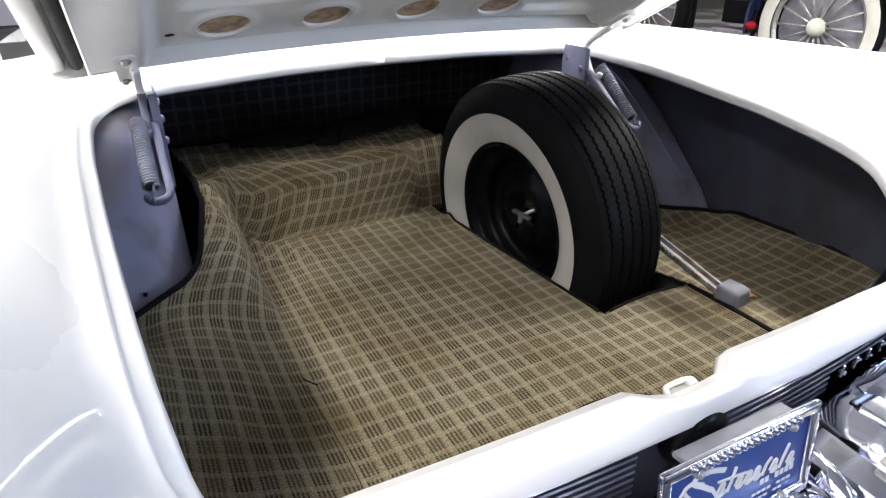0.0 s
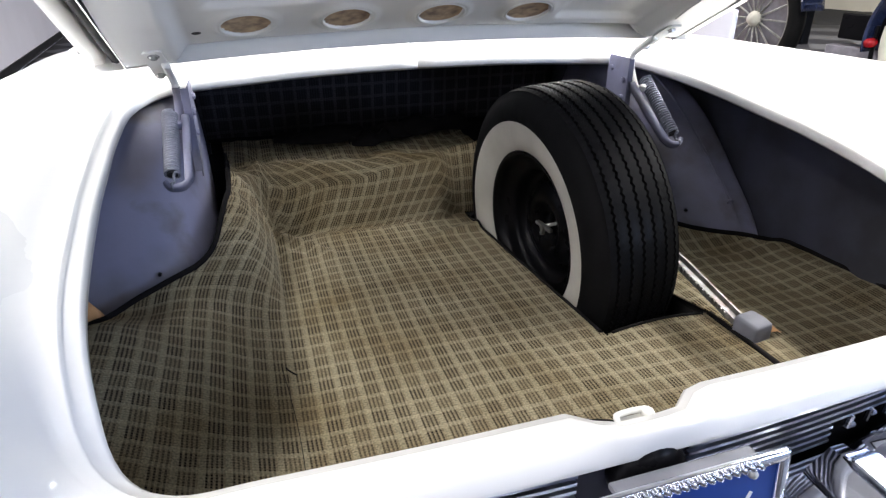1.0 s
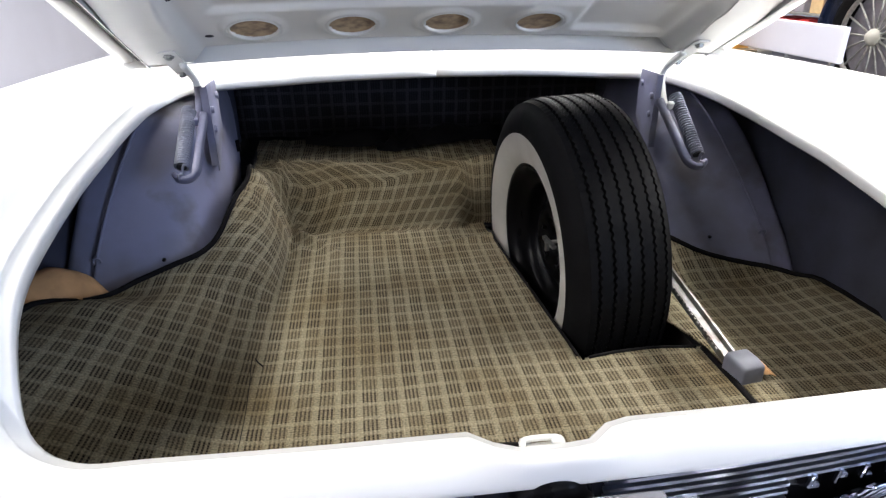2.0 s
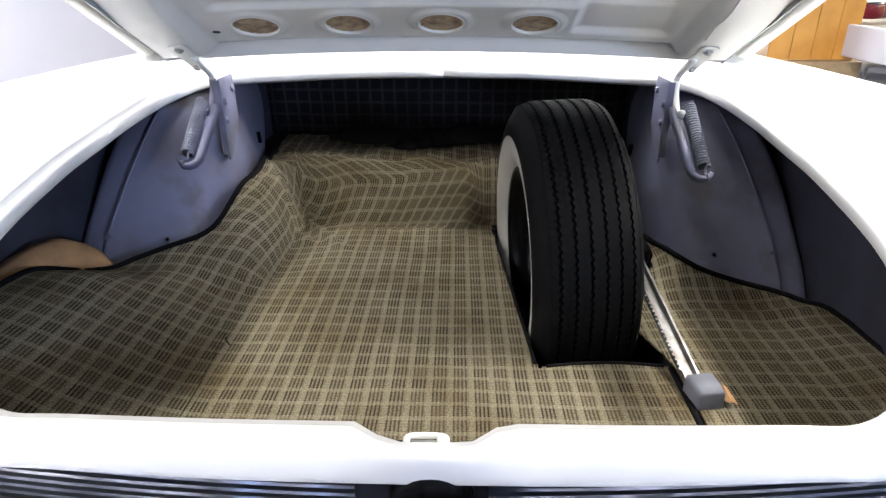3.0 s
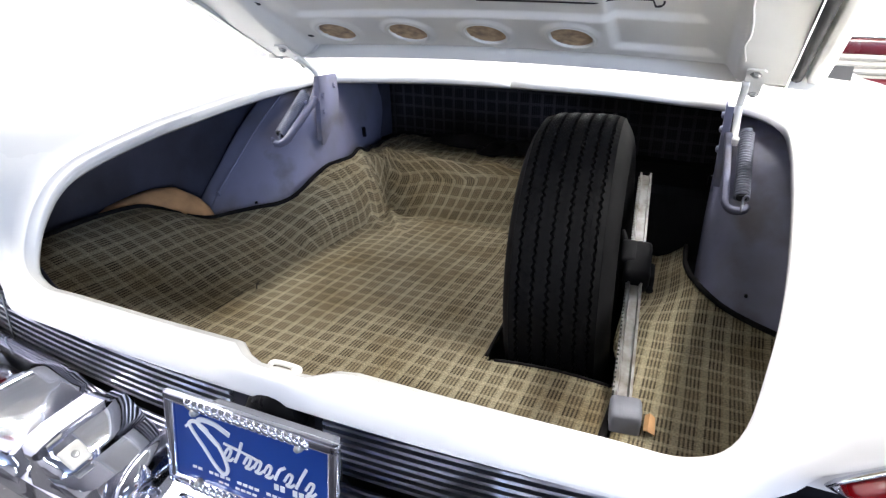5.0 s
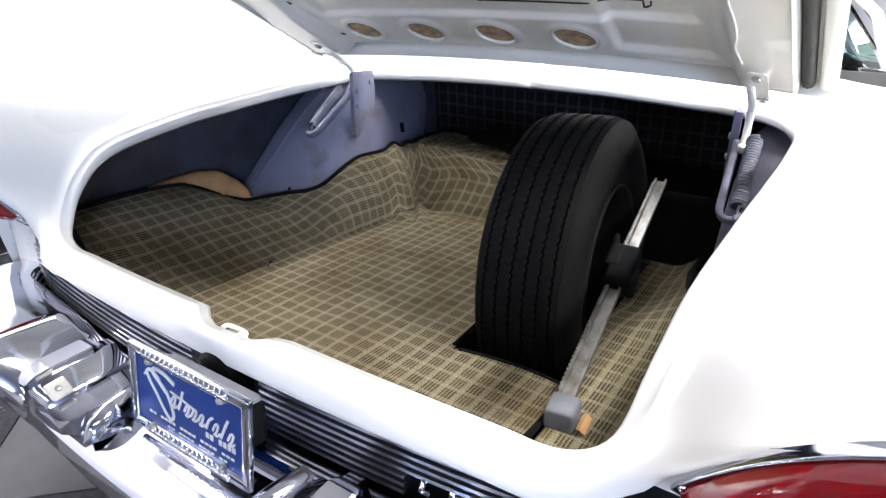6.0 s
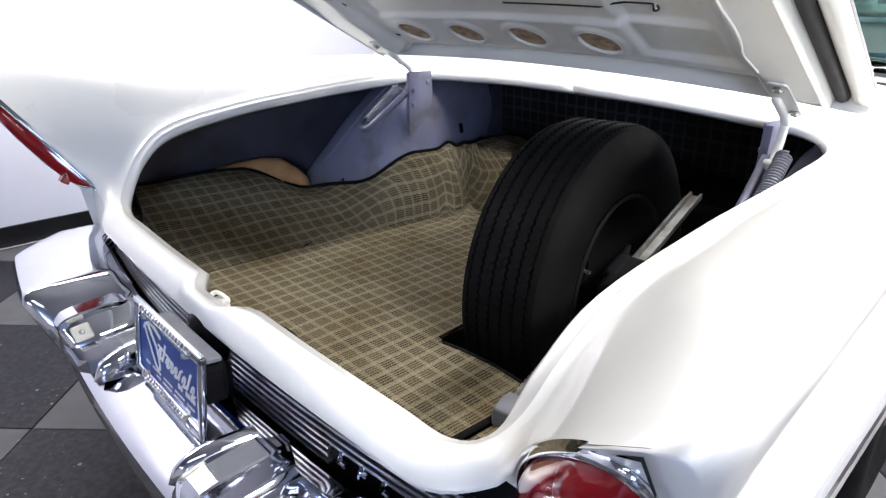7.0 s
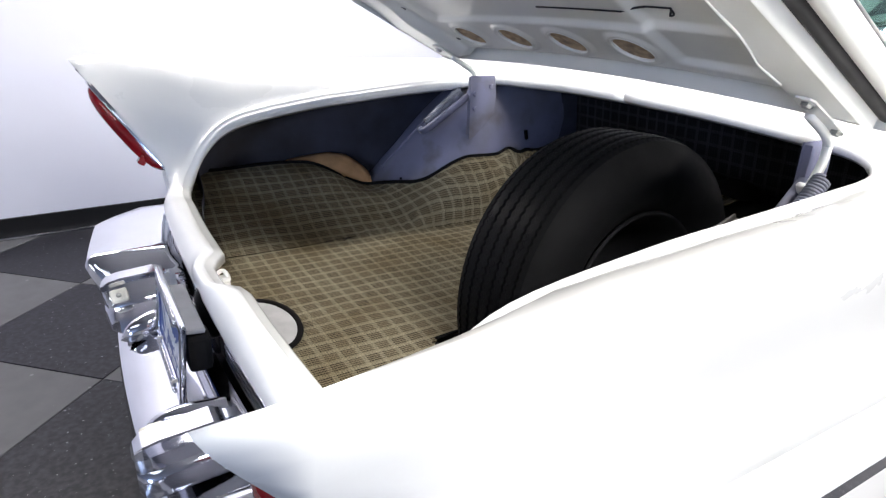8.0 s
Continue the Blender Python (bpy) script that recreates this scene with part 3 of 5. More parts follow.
for x in (-0.75, 0.70):
    bm = bmesh.new()
    tube(bm, [(x, -0.026 + bow(x), 0.612), (x, -0.026 + bow(x), 0.50)], 0.0025, 6)
    part("joint_wire", bm, STEEL, grille)
for k in range(7):
    x = 0.42 + 0.047 * k
    bm = bmesh.new()
    box(bm, (0.009, 0.009, 0.026), pose(x, -0.026 + bow(x), 0.535, 0, 14, 8), 0.002, 1)
    box(bm, (0.016, 0.009, 0.009), pose(x + 0.006, -0.026 + bow(x), 0.527 + 0.010 * (k % 2)), 0.002, 1)
    part("badge_mark", bm, CHROME, grille, "small bright badge piece")

# bumper: a low blade in the middle, flat-topped blocks with a curled nose towards the corners
BLADE = [(0.02, 0.455), (-0.0066, 0.490), (-0.0115, 0.497), (-0.041, 0.497), (-0.046, 0.490), (-0.054, 0.463), (-0.123, 0.452), (-0.168, 0.440), (-0.185, 0.425), (-0.189, 0.395), (-0.179, 0.362), (-0.156, 0.345), (-0.10, 0.335)]
BLOCK = [(0.02, 0.455), (-0.006, 0.500), (-0.020, 0.530), (-0.040, 0.543), (-0.056, 0.546), (-0.090, 0.546), (-0.160, 0.546), (-0.225, 0.545), (-0.243, 0.538), (-0.250, 0.520), (-0.240, 0.490), (-0.19, 0.455), (-0.10, 0.435)]
bm = bmesh.new()
rows = []
for i in range(121):
    x = -0.91 + 1.82 * i / 120
    y0 = -0.025 + bow(x) + 0.14 * sstep(0.78, 0.98, abs(x))
    k = sstep(0.425, 0.525, abs(x))
    rows.append([Vector((x, y0 + d0 + (d1 - d0) * k, z0 + (z1 - z0) * k)) for (d0, z0), (d1, z1) in zip(BLADE, BLOCK)])
grid(bm, rows)
bmesh.ops.recalc_face_normals(bm, faces=bm.faces)
bumper = part("bumper", bm, CHROME, car, "chromed rear bumper with two pods", True)
bumper.data.set_sharp_from_angle(angle=radians(40))
bumper.modifiers.new("thick", "SOLIDIFY").thickness = 0.004


def guard(x, c):
    """A bumper pod: a flat bar on top of a faceted body with a lamp pad; c: the way to the car's middle."""
    bm = bmesh.new()
    rows = []
    for y, z, w, h in ((-0.080, 0.546, 0.019, 0.016), (-0.100, 0.552, 0.022, 0.018), (-0.180, 0.546, 0.021, 0.018), (-0.206, 0.540, 0.020, 0.017), (-0.218, 0.534, 0.015, 0.011), (-0.222, 0.531, 0.008, 0.005)):
        rows.append([Vector((x + a * w * 1.2, y, z + b * h)) for a, b in ((-1, -0.7), (-1, 0.45), (-0.88, 0.6), (0.88, 0.6), (1, 0.45), (1, -0.7), (0.6, -1.0), (-0.6, -1.0))])
    vs = grid(bm, rows, closed=True)
    bm.faces.new(vs[0][::-1])
    bm.faces.new(vs[-1])
    bmesh.ops.recalc_face_normals(bm, faces=bm.faces)
    g = part("bumper_guard", bm, CHROME, bumper, "chromed bumper pod bar")
    bm = bmesh.new()
    half = [(0.017, -0.004), (0.026, -0.020), (0.046, -0.046), (0.050, -0.062), (0.064, -0.068), (0.084, -0.082), (0.094, -0.118)]
    inner, outer = (1.30, 0.38) if c > 0 else (0.38, 1.30)
    ring = [(a * inner, b * 0.75) for a, b in half] + [(-a * outer, b * 0.75) for a, b in half[::-1]]
    rows = []
    for y, k, dz in ((-0.055, 0.92, -0.004), (-0.09, 1.0, 0.0), (-0.155, 1.0, -0.005), (-0.195, 0.95, -0.012), (-0.212, 0.76, -0.019), (-0.219, 0.45, -0.023)):
        rows.append([Vector((x + a * k, y, 0.556 + dz + b * (0.55 + 0.45 * k))) for a, b in ring])
    vs = grid(bm, rows, closed=True)
    bm.faces.new(vs[-1])
    bmesh.ops.recalc_face_normals(bm, faces=bm.faces)
    p = part("pod_body", bm, CHROME, bumper, smooth=True)
    p.data.set_sharp_from_angle(angle=radians(30))
    bm = bmesh.new()
    m = pose(x + c * 0.056, -0.186, 0.527, 12, c * 42, c * 6)
    box(bm, (0.036, 0.038, 0.010), m, 0.006, 3)
    part("pod_lamp", bm, CREAMPAD, bumper, "pale square pod pad", True)
    bm = bmesh.new()
    lathe(bm, [(0.0001, 0.008), (0.005, 0.007), (0.008, 0.003)], 12, m @ Matrix.Rotation(radians(-90), 4, "Y"))
    part("pad_screw", bm, STEEL, bumper)
    # curved fairing stepping down to the blade
    bm = bmesh.new()
    rows = []
    for k in range(13):
        u = k / 12
        r = 0.041 * math.sqrt(max(0.0, 1 - (1.6 * u - 0.6) ** 2)) if u > 0.375 else 0.041
        rows.append([Vector((x + c * (0.118 + 0.022 * u) + 0.031 * (r / 0.041) * math.cos(a), -0.055 - 0.145 * u, 0.452 + 1.35 * r * math.sin(a))) for a in [math.pi * q / 12 for q in range(13)]])
    grid(bm, rows)
    bmesh.ops.recalc_face_normals(bm, faces=bm.faces)
    part("fairing", bm, CHROME, bumper, smooth=True)


guard(-0.325, 1)
guard(0.345, -1)

# closing faces of the fins behind the lamps
def side_x(z):
    pts = [(0.66, 0.966), (0.70, 0.947), (0.80, 0.956), (0.87, 0.967), (0.904, 0.975), (0.944, 0.985), (0.97, 0.991), (0.988, 0.994), (1.004, 0.985)]
    for (z0, x0), (z1, x1) in zip(pts, pts[1:]):
        if z <= z1:
            return x0 + (x1 - x0) * max(0.0, z - z0) / (z1 - z0)
    return 0.985


for s in (1, -1):
    bm = bmesh.new()
    rows = []
    for p in outer_line[5 * NE:7 * NE + 1]:
        xo = side_x(p.z)
        rows.append([Vector((s * (p.x + (xo - p.x) * q / 6), max(p.y, trail(p.z)) + 0.001, p.z)) for q in range(7)])
    grid(bm, rows, flip=s < 0)
    part("fin_end_panel", bm, PAINT, car, smooth=True)

# tail lamps in the fins' trailing edges
LENS = [(0.748, 0.70), (0.775, 0.755), (0.806, 0.812), (0.842, 0.865), (0.880, 0.908), (0.915, 0.937), (0.942, 0.946), (0.958, 0.932), (0.960, 0.90), (0.948, 0.84), (0.922, 0.78), (0.882, 0.725), (0.832, 0.688), (0.785, 0.680)]


def lens_point(x, z, off, s):
    """A place on the sloped trailing plane, off metres proud of it."""
    return Vector((s * x, 0.010 - 0.684 * (z - 0.70) - 0.825 * off, z - 0.565 * off))


for s in (1, -1):
    c = Vector((0.862, 0.815))
    ringp = catmull([(*p, 0) for p in LENS + LENS[:1]], 3)[:-1]

    def shrink(p, k):
        return c[0] + (p[0] - c[0]) * k, c[1] + (p[1] - c[1]) * k
    bm = bmesh.new()
    rows = [[lens_point(*shrink(p, k), o, s) for p in ringp] for k, o in ((0.935, -0.004), (0.92, 0.002), (0.87, 0.016), (0.76, 0.028), (0.56, 0.037), (0.3, 0.041))]
    vs = grid(bm, rows, closed=True)
    bm.faces.new(vs[-1])
    bmesh.ops.recalc_face_normals(bm, faces=bm.faces)
    lamp = part("tail_lamp", bm, RED, car, "long red tail lamp lens in a bright rim", True)
    bm = bmesh.new()
    rows = [[lens_point(*shrink(p, k), o, s) for p in ringp] for k, o in ((1.015, -0.006), (1.02, 0.000), (1.012, 0.004), (0.995, 0.007), (0.975, 0.007), (0.95, 0.003), (0.925, -0.006))]
    grid(bm, rows, closed=True)
    bmesh.ops.recalc_face_normals(bm, faces=bm.faces)
    part("lamp_rim", bm, CHROME, lamp, "chromed lamp rim", True)
    bm = bmesh.new()
    box(bm, (0.03, 0.022, 0.03), Matrix.Translation(lens_point(0.80, 0.745, 0.034, s)) @ pose(0, 0, 0, -34), 0.004)
    part("reflector", bm, RED, lamp)
    bm = bmesh.new()
    grid(bm, [[Vector((s * x, y, z)) for x, y in ((0.80, 0.070), (0.84, 0.062), (0.88, 0.050), (0.93, 0.042), (0.960, 0.055))] for z, in ((0.70,), (0.64,), (0.56,), (0.46,))], flip=s > 0)
    part("tail_panel", bm, PAINT, car, smooth=True)

# number plate with a chromed rope-edged frame
plate = part("number_plate", box(bmesh.new(), (0.296, 0.004, 0.148), pose(0.016, -0.110, 0.557, -6), 0.002, 1), BLUE, car, "blue dealer plate with white script shapes")
bm = bmesh.new()
pm = pose(0.016, -0.114, 0.557, -6)
for cx, cz, w, h in ((0, 0.0725, 0.318, 0.019), (0, -0.0725, 0.318, 0.019), (-0.150, 0, 0.018, 0.164), (0.150, 0, 0.018, 0.164)):
    box(bm, (w, 0.012, h), pm @ Matrix.Translation((cx, 0, cz)), 0.0055, 3)
part("plate_frame", bm, CHROME, plate, "chromed plate frame with a rope edge", True)
for row in (0.0715, -0.0715):
    for k in range(17):
        bm = bmesh.new()
        a = -0.104 + 0.013 * k
        tube(bm, [pm @ Vector((a + 0.0085 * u, -0.0052 - 0.002 * (1 - u * u), row - 0.0085 * u)) for u in (-1, -0.5, 0, 0.5, 1)], [0.0020, 0.0046, 0.0056, 0.0046, 0.0020], 8)
        part("rope_strand", bm, CHROME, plate, smooth=True)


def ink(points, width, label=""):
    """A flat painted stroke on the plate through points (x, z)."""
    b2 = bmesh.new()
    strip(b2, [pm @ Vector((q[0], 0.0005, q[1])) for q in catmull([(a, b, 0) for a, b in points], 5)], width, 0.002, up=(0, 1, 0))
    part("script_stroke", b2, WHITEINK, plate, label)


# a long looping flourish, then a row of slanted loops with a few tall strokes
ink([(-0.034, 0.036), (-0.062, 0.046), (-0.088, 0.047), (-0.094, 0.038), (-0.078, 0.027), (-0.058, 0.012)], 0.0085, "white looping flourish")
ink([(-0.058, 0.014), (-0.046, -0.006), (-0.040, -0.026), (-0.048, -0.036), (-0.064, -0.026), (-0.086, 0.000), (-0.106, 0.022), (-0.112, 0.034), (-0.100, 0.040), (-0.076, 0.030)], 0.0062)
ink([(-0.112, 0.034), (-0.120, 0.026)], 0.004)
for k in range(9):
    x = -0.040 + 0.0185 * k
    z = 0.002 - 0.0012 * k
    if k in (1, 5, 7):
        ink([(x - 0.004, z - 0.008), (x + 0.004, z + 0.010), (x + (0.014 if k != 1 else 0.010), z + (0.030 if k != 5 else 0.018))], 0.0048)
    else:
        ink([(x - 0.006, z - 0.004), (x + 0.002, z + 0.010), (x + 0.008, z + 0.009), (x + 0.003, z - 0.004), (x - 0.002, z - 0.009), (x + 0.006, z - 0.009), (x + 0.012, z - 0.003)], 0.0042)
ink([(-0.046, 0.019), (0.000, 0.013), (0.020, 0.009)], 0.0035)
for x0, x1, z, h in ((0.045, 0.122, -0.024, 0.010), (-0.112, 0.118, -0.042, 0.0045), (-0.06, 0.10, -0.053, 0.0035)):
    n = int((x1 - x0) / 0.0105)
    for k in range(n):
        if (k * 7) % 5 == 4:
            continue
        bm = bmesh.new()
        box(bm, (0.0078, 0.001, h), pm @ Matrix.Translation((x0 + (k + 0.5) * (x1 - x0) / n, 0.0005, z)), 0.0)
        part("print_bar", bm, WHITEINK, plate)
for x, z in ((-0.095, -0.066), (0.095, -0.066), (-0.095, 0.060), (0.095, 0.060)):
    bm = bmesh.new()
    lathe(bm, [(0.0001, -0.012), (0.005, -0.011), (0.007, -0.006), (0.007, 0)], 12, pm @ Matrix.Translation((x, 0, z)) @ Matrix.Rotation(radians(90), 4, "Z"))
    part("plate_screw", bm, STEEL, plate, smooth=True)
bm = bmesh.new()
box(bm, (0.225, 0.040, 0.010), pose(0.036, -0.084, 0.611, -6), 0.004)
bracket = part("plate_bracket", bm, PLASTIC, car, "dull grey plate bracket")
bm = bmesh.new()
box(bm, (0.05, 0.046, 0.080), pose(0.120, -0.077, 0.560), 0.012)
part("bracket_foot", bm, MATTE, bracket, "black rubber foot")
bm = bmesh.new()
lathe(bm, [(0.0001, 0.0), (0.035, 0.003), (0.052, 0.012), (0.058, 0.025), (0.058, 0.05)], 28, pose(0.010, -0.062, 0.580) @ Matrix.Rotation(radians(90), 4, "Z"))
part("lock_cover", bm, BLACK, car, "round black lock cover", True)


# ---- inside the boot: sheet metal ----
def inner_path(s):
    pts = [(0, -0.014), (0.14, -0.010), (0.30, 0.03), (0.60, 0.075), (0.70, 0.10), (0.79, 0.10), (0.865, 0.14), (0.910, 0.22), (0.926, 0.34), (0.930, 0.6), (0.930, 0.9), (0.930, 1.3), (0.930, 1.62)]
    return [Vector((s * p[0], p[1], 0)) for p in catmull([(a, b, 0) for a, b in pts], 4)]


for s in (1, -1):
    bm = bmesh.new()
    rows = []
    path = inner_path(s)
    for k in range(9):
        u = k / 8
        row = []
        for p in path:
            top = 0.624 + (0.80 - 0.628) * sstep(0.66, 0.86, abs(p.x)) + 0.14 * sstep(0.2, 0.6, p.y)
            z = 0.44 + (top - 0.44) * u
            swage = 0.006 * math.sin(u * 9) + 0.022 * (sstep(0.385, 0.40, p.y) - sstep(0.43, 0.445, p.y) + sstep(0.50, 0.51, p.y) - sstep(0.52, 0.53, p.y)) * sstep(0.88, 0.92, abs(p.x))
            row.append(Vector((p.x - s * swage * sstep(0.85, 0.93, abs(p.x)), p.y, z)))
        rows.append(row)
    grid(bm, rows, flip=s > 0)
    # wing paint darkened to carry the shade under the deck
    q = part("inner_quarter_panel", bm, SHADEGREY, car, "grey-blue painted inner wing panel, shade put into its colour", True)
    q.modifiers.new("thick", "SOLIDIFY").thickness = 0.002


TUB = (1.27, 0.30)
# run of the bead along the housing: angle about the wheel's centre, radius, distance from the car's middle
BEAD = [(60, 0.660, 0.72), (80, 0.672, 0.72), (95, 0.672, 0.725), (108.5, 0.657, 0.756), (119.3, 0.605, 0.797), (131.7, 0.572, 0.828), (141.5, 0.569, 0.844), (147.6, 0.586, 0.848), (156, 0.602, 0.852), (172, 0.62, 0.855)]
# across the housing, inwards from the bead: share of the way to the inner wall, drop
FACE = [(0.02, -0.001), (0.2, -0.002), (0.4, -0.007), (0.55, -0.016), (0.68, -0.030), (0.79, -0.052), (0.88, -0.086), (0.945, -0.135), (0.985, -0.21), (1.0, -0.32), (1.0, -0.56)]
# outwards: distance from the bead, drop
FLANGE = [(0.092, -0.060), (0.090, -0.034), (0.084, -0.016), (0.074, -0.007), (0.060, -0.005), (0.030, -0.008), (0.010, -0.010), (0.006, -0.012), (0.003, -0.004)]
INNER_X = 0.585


def bead_at(a):
    """Radius and x of the bead at an angle in degrees, eased between its stations."""
    for (a0, r0, x0), (a1, r1, x1) in zip(BEAD, BEAD[1:]):
        if a <= a1:
            k = max(0.0, (a - a0) / (a1 - a0))
            return r0 + (r1 - r0) * k, x0 + (x1 - x0) * k
    return BEAD[-1][1:]


def tub_centre(s):
    """The offside housing sits a little lower."""
    return (TUB[0], TUB[1]) if s < 0 else (TUB[0] + 0.012, TUB[1] - 0.033)


def tub(s):
    """Wheel housing that bulges into the boot."""
    bm = bmesh.new()
    cy, cz = tub_centre(s)
    rows, seam, gap = [], [], []
    for i in range(73):
        deg = 60 + 112 * i / 72
        # eased over neighbouring stations, so that the sheet has no kinks
        near = [bead_at(min(172, max(60, deg + e))) for e in (-6, -3, 0, 3, 6)]
        r, xb = sum(q[0] for q in near) / 5, sum(q[1] for q in near) / 5
        a = radians(deg)

        def at(x, d):
            return Vector((s * min(x, 0.928), cy + (r + d) * math.cos(a), cz + (r + d) * math.sin(a)))
        w = 1.05 - 0.22 * sstep(118, 150, deg)  # the flange narrows towards its foot
        inner = INNER_X + 0.06 * max(0.0, (98 - deg) / 38) ** 2  # rounds away towards the seat
        rows.append([at(xb + x * w, d) for x, d in FLANGE] + [at(xb, 0.002)] + [at(xb + (inner - xb) * k, d) for k, d in FACE])
        seam.append(at(xb - 0.001, 0.002))
        gap.append(at(xb + 0.0065, -0.0085))
    grid(bm, rows, flip=s < 0)
    bmesh.ops.recalc_face_normals(bm, faces=bm.faces)
    t = part("wheel_housing", bm, GREY, car, "rounded grey-blue painted wheel housing", True)
    t.modifiers.new("thick", "SOLIDIFY").thickness = 0.003
    last = max(i for i, p in enumerate(seam) if p.z > (0.612 if s < 0 else 0.576))
    bm = bmesh.new()
    tube(bm, seam[:last + 1], 0.0036, 6)
    # the bead ends in a small eye
    e = seam[last]
    tube(bm, [e + Vector((s * 0.009 * math.cos(k), -0.003, 0.009 * math.sin(k) - 0.007)) for k in [2 * math.pi * q / 14 for q in range(15)]], 0.0030, 6, False)
    part("flange_bead", bm, GREY, t, "painted bead ending in a small eye", True)
    # thin dark tube added in the groove to stand in for its shade
    bm = bmesh.new()
    tube(bm, gap[:last], 0.0018, 6)
    part("groove_shade", bm, DARKGREY, t, "thin dark line added for the shade in the groove beside the bead", True)
    bm = bmesh.new()
    box(bm, (0.012, 0.010, 0.036), pose(s * 0.583, 1.25, 0.753 if s < 0 else 0.72, 12), 0.002)
    part("housing_slot", bm, BLACK, t, "dark slot in the housing")
    bm = bmesh.new()
    lathe(bm, [(0.0001, 0.004), (0.004, 0.003), (0.005, -0.002)], 8, pose(s * 0.699, cy - 0.489, cz + 0.304, 0, 0, -90))
    part("housing_plug", bm, BLACK, t, "small dark hole")


tub(-1)
tub(1)

# floor pan with the spare-wheel well
bm = bmesh.new()
WX0, WX1, WY0, WY1 = 0.15, 0.50, 0.37, 1.22
xs, ys = [-0.925, WX0, WX1, 0.925], [0.06, WY0, WY1, 1.62]
for i in range(3):
    for j in range(3):
        if (i, j) == (1, 1):
            continue
        bm.faces.new([bm.verts.new((x, y, 0.455)) for x, y in ((xs[i], ys[j]), (xs[i + 1], ys[j]), (xs[i + 1], ys[j + 1]), (xs[i], ys[j + 1]))])
for (x0, y0), (x1, y1) in (((WX0, WY0), (WX1, WY0)), ((WX1, WY0), (WX1, WY1)), ((WX1, WY1), (WX0, WY1)), ((WX0, WY1), (WX0, WY0))):
    bm.faces.new([bm.verts.new(p) for p in ((x0, y0, 0.455), (x0, y0, 0.19), (x1, y1, 0.19), (x1, y1, 0.455))])
bm.faces.new([bm.verts.new((x, y, 0.19)) for x, y in ((WX0, WY0), (WX1, WY0), (WX1, WY1), (WX0, WY1))])
bmesh.ops.remove_doubles(bm, verts=bm.verts, dist=0.001)
part("boot_floor_pan", bm, DARKGREY, car, "dark painted boot floor with a spare wheel well")
# shelf over the axle and the bulkhead behind the seat
bm = bmesh.new()
grid(bm, [[Vector((x, y, z)) for x in [-0.6 + 0.1 * i for i in range(13)]] for y, z in ((1.245, 0.46), (1.25, 0.66), (1.27, 0.68), (1.52, 0.69), (1.56, 0.71))])
part("axle_shelf", bm, MATTE, car)
bm = bmesh.new()
box(bm, (1.84, 0.02, 0.62), pose(0, 1.575, 0.72))
part("bulkhead", bm, DARKGREY, car)
for s in (1, -1):
    bm = bmesh.new()
    box(bm, (0.012, 0.10, 0.30), pose(s * 0.634, 1.50, 0.84, 0, 0, 0), 0.003)
    # same shade-darkened grey as the wing panels
    part("bulkhead_gusset", bm, SHADEGREY, car, "grey corner gusset, shade put into its colour")
bm = bmesh.new()
vs = [[Vector((-0.625 + 1.25 * i / 20, 1.545 - 0.03 * k / 4 + 0.004 * math.sin(i * 1.3), 0.70 + 0.30 * k / 4)) for i in range(21)] for k in range(5)]
grid(bm, vs)
uvl = bm.loops.layers.uv.new("UVMap")
for f in bm.faces:
    for l in f.loops:
        l[uvl].uv = (l.vert.co.x, l.vert.co.z)
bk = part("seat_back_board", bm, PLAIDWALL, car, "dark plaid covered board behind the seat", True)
bk.modifiers.new("thick", "SOLIDIFY").thickness = 0.006

# ---- boot lid ----
LO, LS, LN = Vector((0, 0.985, 1.075)), Vector((0, -0.894, 0.447)), Vector((0, -0.447, -0.894))


def lid(x, s, n=0.0):
    """A place on the open lid: x across, s up its slope, n proud of its inner face."""
    arch = 0.010 * (x / 0.44) ** 2
    return LO + Vector((x, 0, 0)) + LS * s + LN * (n + arch)


CORKS = [(-0.439, 0.106), (-0.2205, 0.103), (-0.0005, 0.1035), (0.219, 0.105)]


def relief(x, s):
    """Stamped shape of the lid's inner panel."""
    h = 0.0
    for cx, cs in CORKS:
        d = math.hypot(x - cx, s - cs)
        h += 0.006 * (1 - sstep(0.066, 0.076, d)) - 0.010 * (1 - sstep(0.052, 0.056, d))
    # wide pressed field right of the openings and the one further up
    h -= 0.014 * sstep(0.305, 0.33, x) * (1 - sstep(0.52, 0.56, x)) * sstep(0.045, 0.065, s)
    h -= 0.012 * sstep(0.185, 0.205, s) * (1 - sstep(0.50, 0.53, abs(x)))
    # hinge pads
    h += 0.034 * sstep(0.565, 0.60, abs(x)) * (1 - sstep(0.20, 0.34, s) * 0.35)
    # rolled front edge
    h -= 0.02 * (1 - sstep(-0.012, 0.018, s))
    return h


LIDL = 1.08
xs = [-0.70 + 1.40 * i / 180 for i in range(181)]
ss = [-0.015 + 0.005 * k for k in range(56)] + [0.27 + (LIDL - 0.05 - 0.27) * k / 24 for k in range(1, 25)]
bm = bmesh.new()
grid(bm, [[lid(x, s, relief(x, s)) for x in xs] for s in ss], flip=True)
lidob = part("boot_lid", bm, LIDPAINT, car, "open boot lid, white stamped inner panel", True)
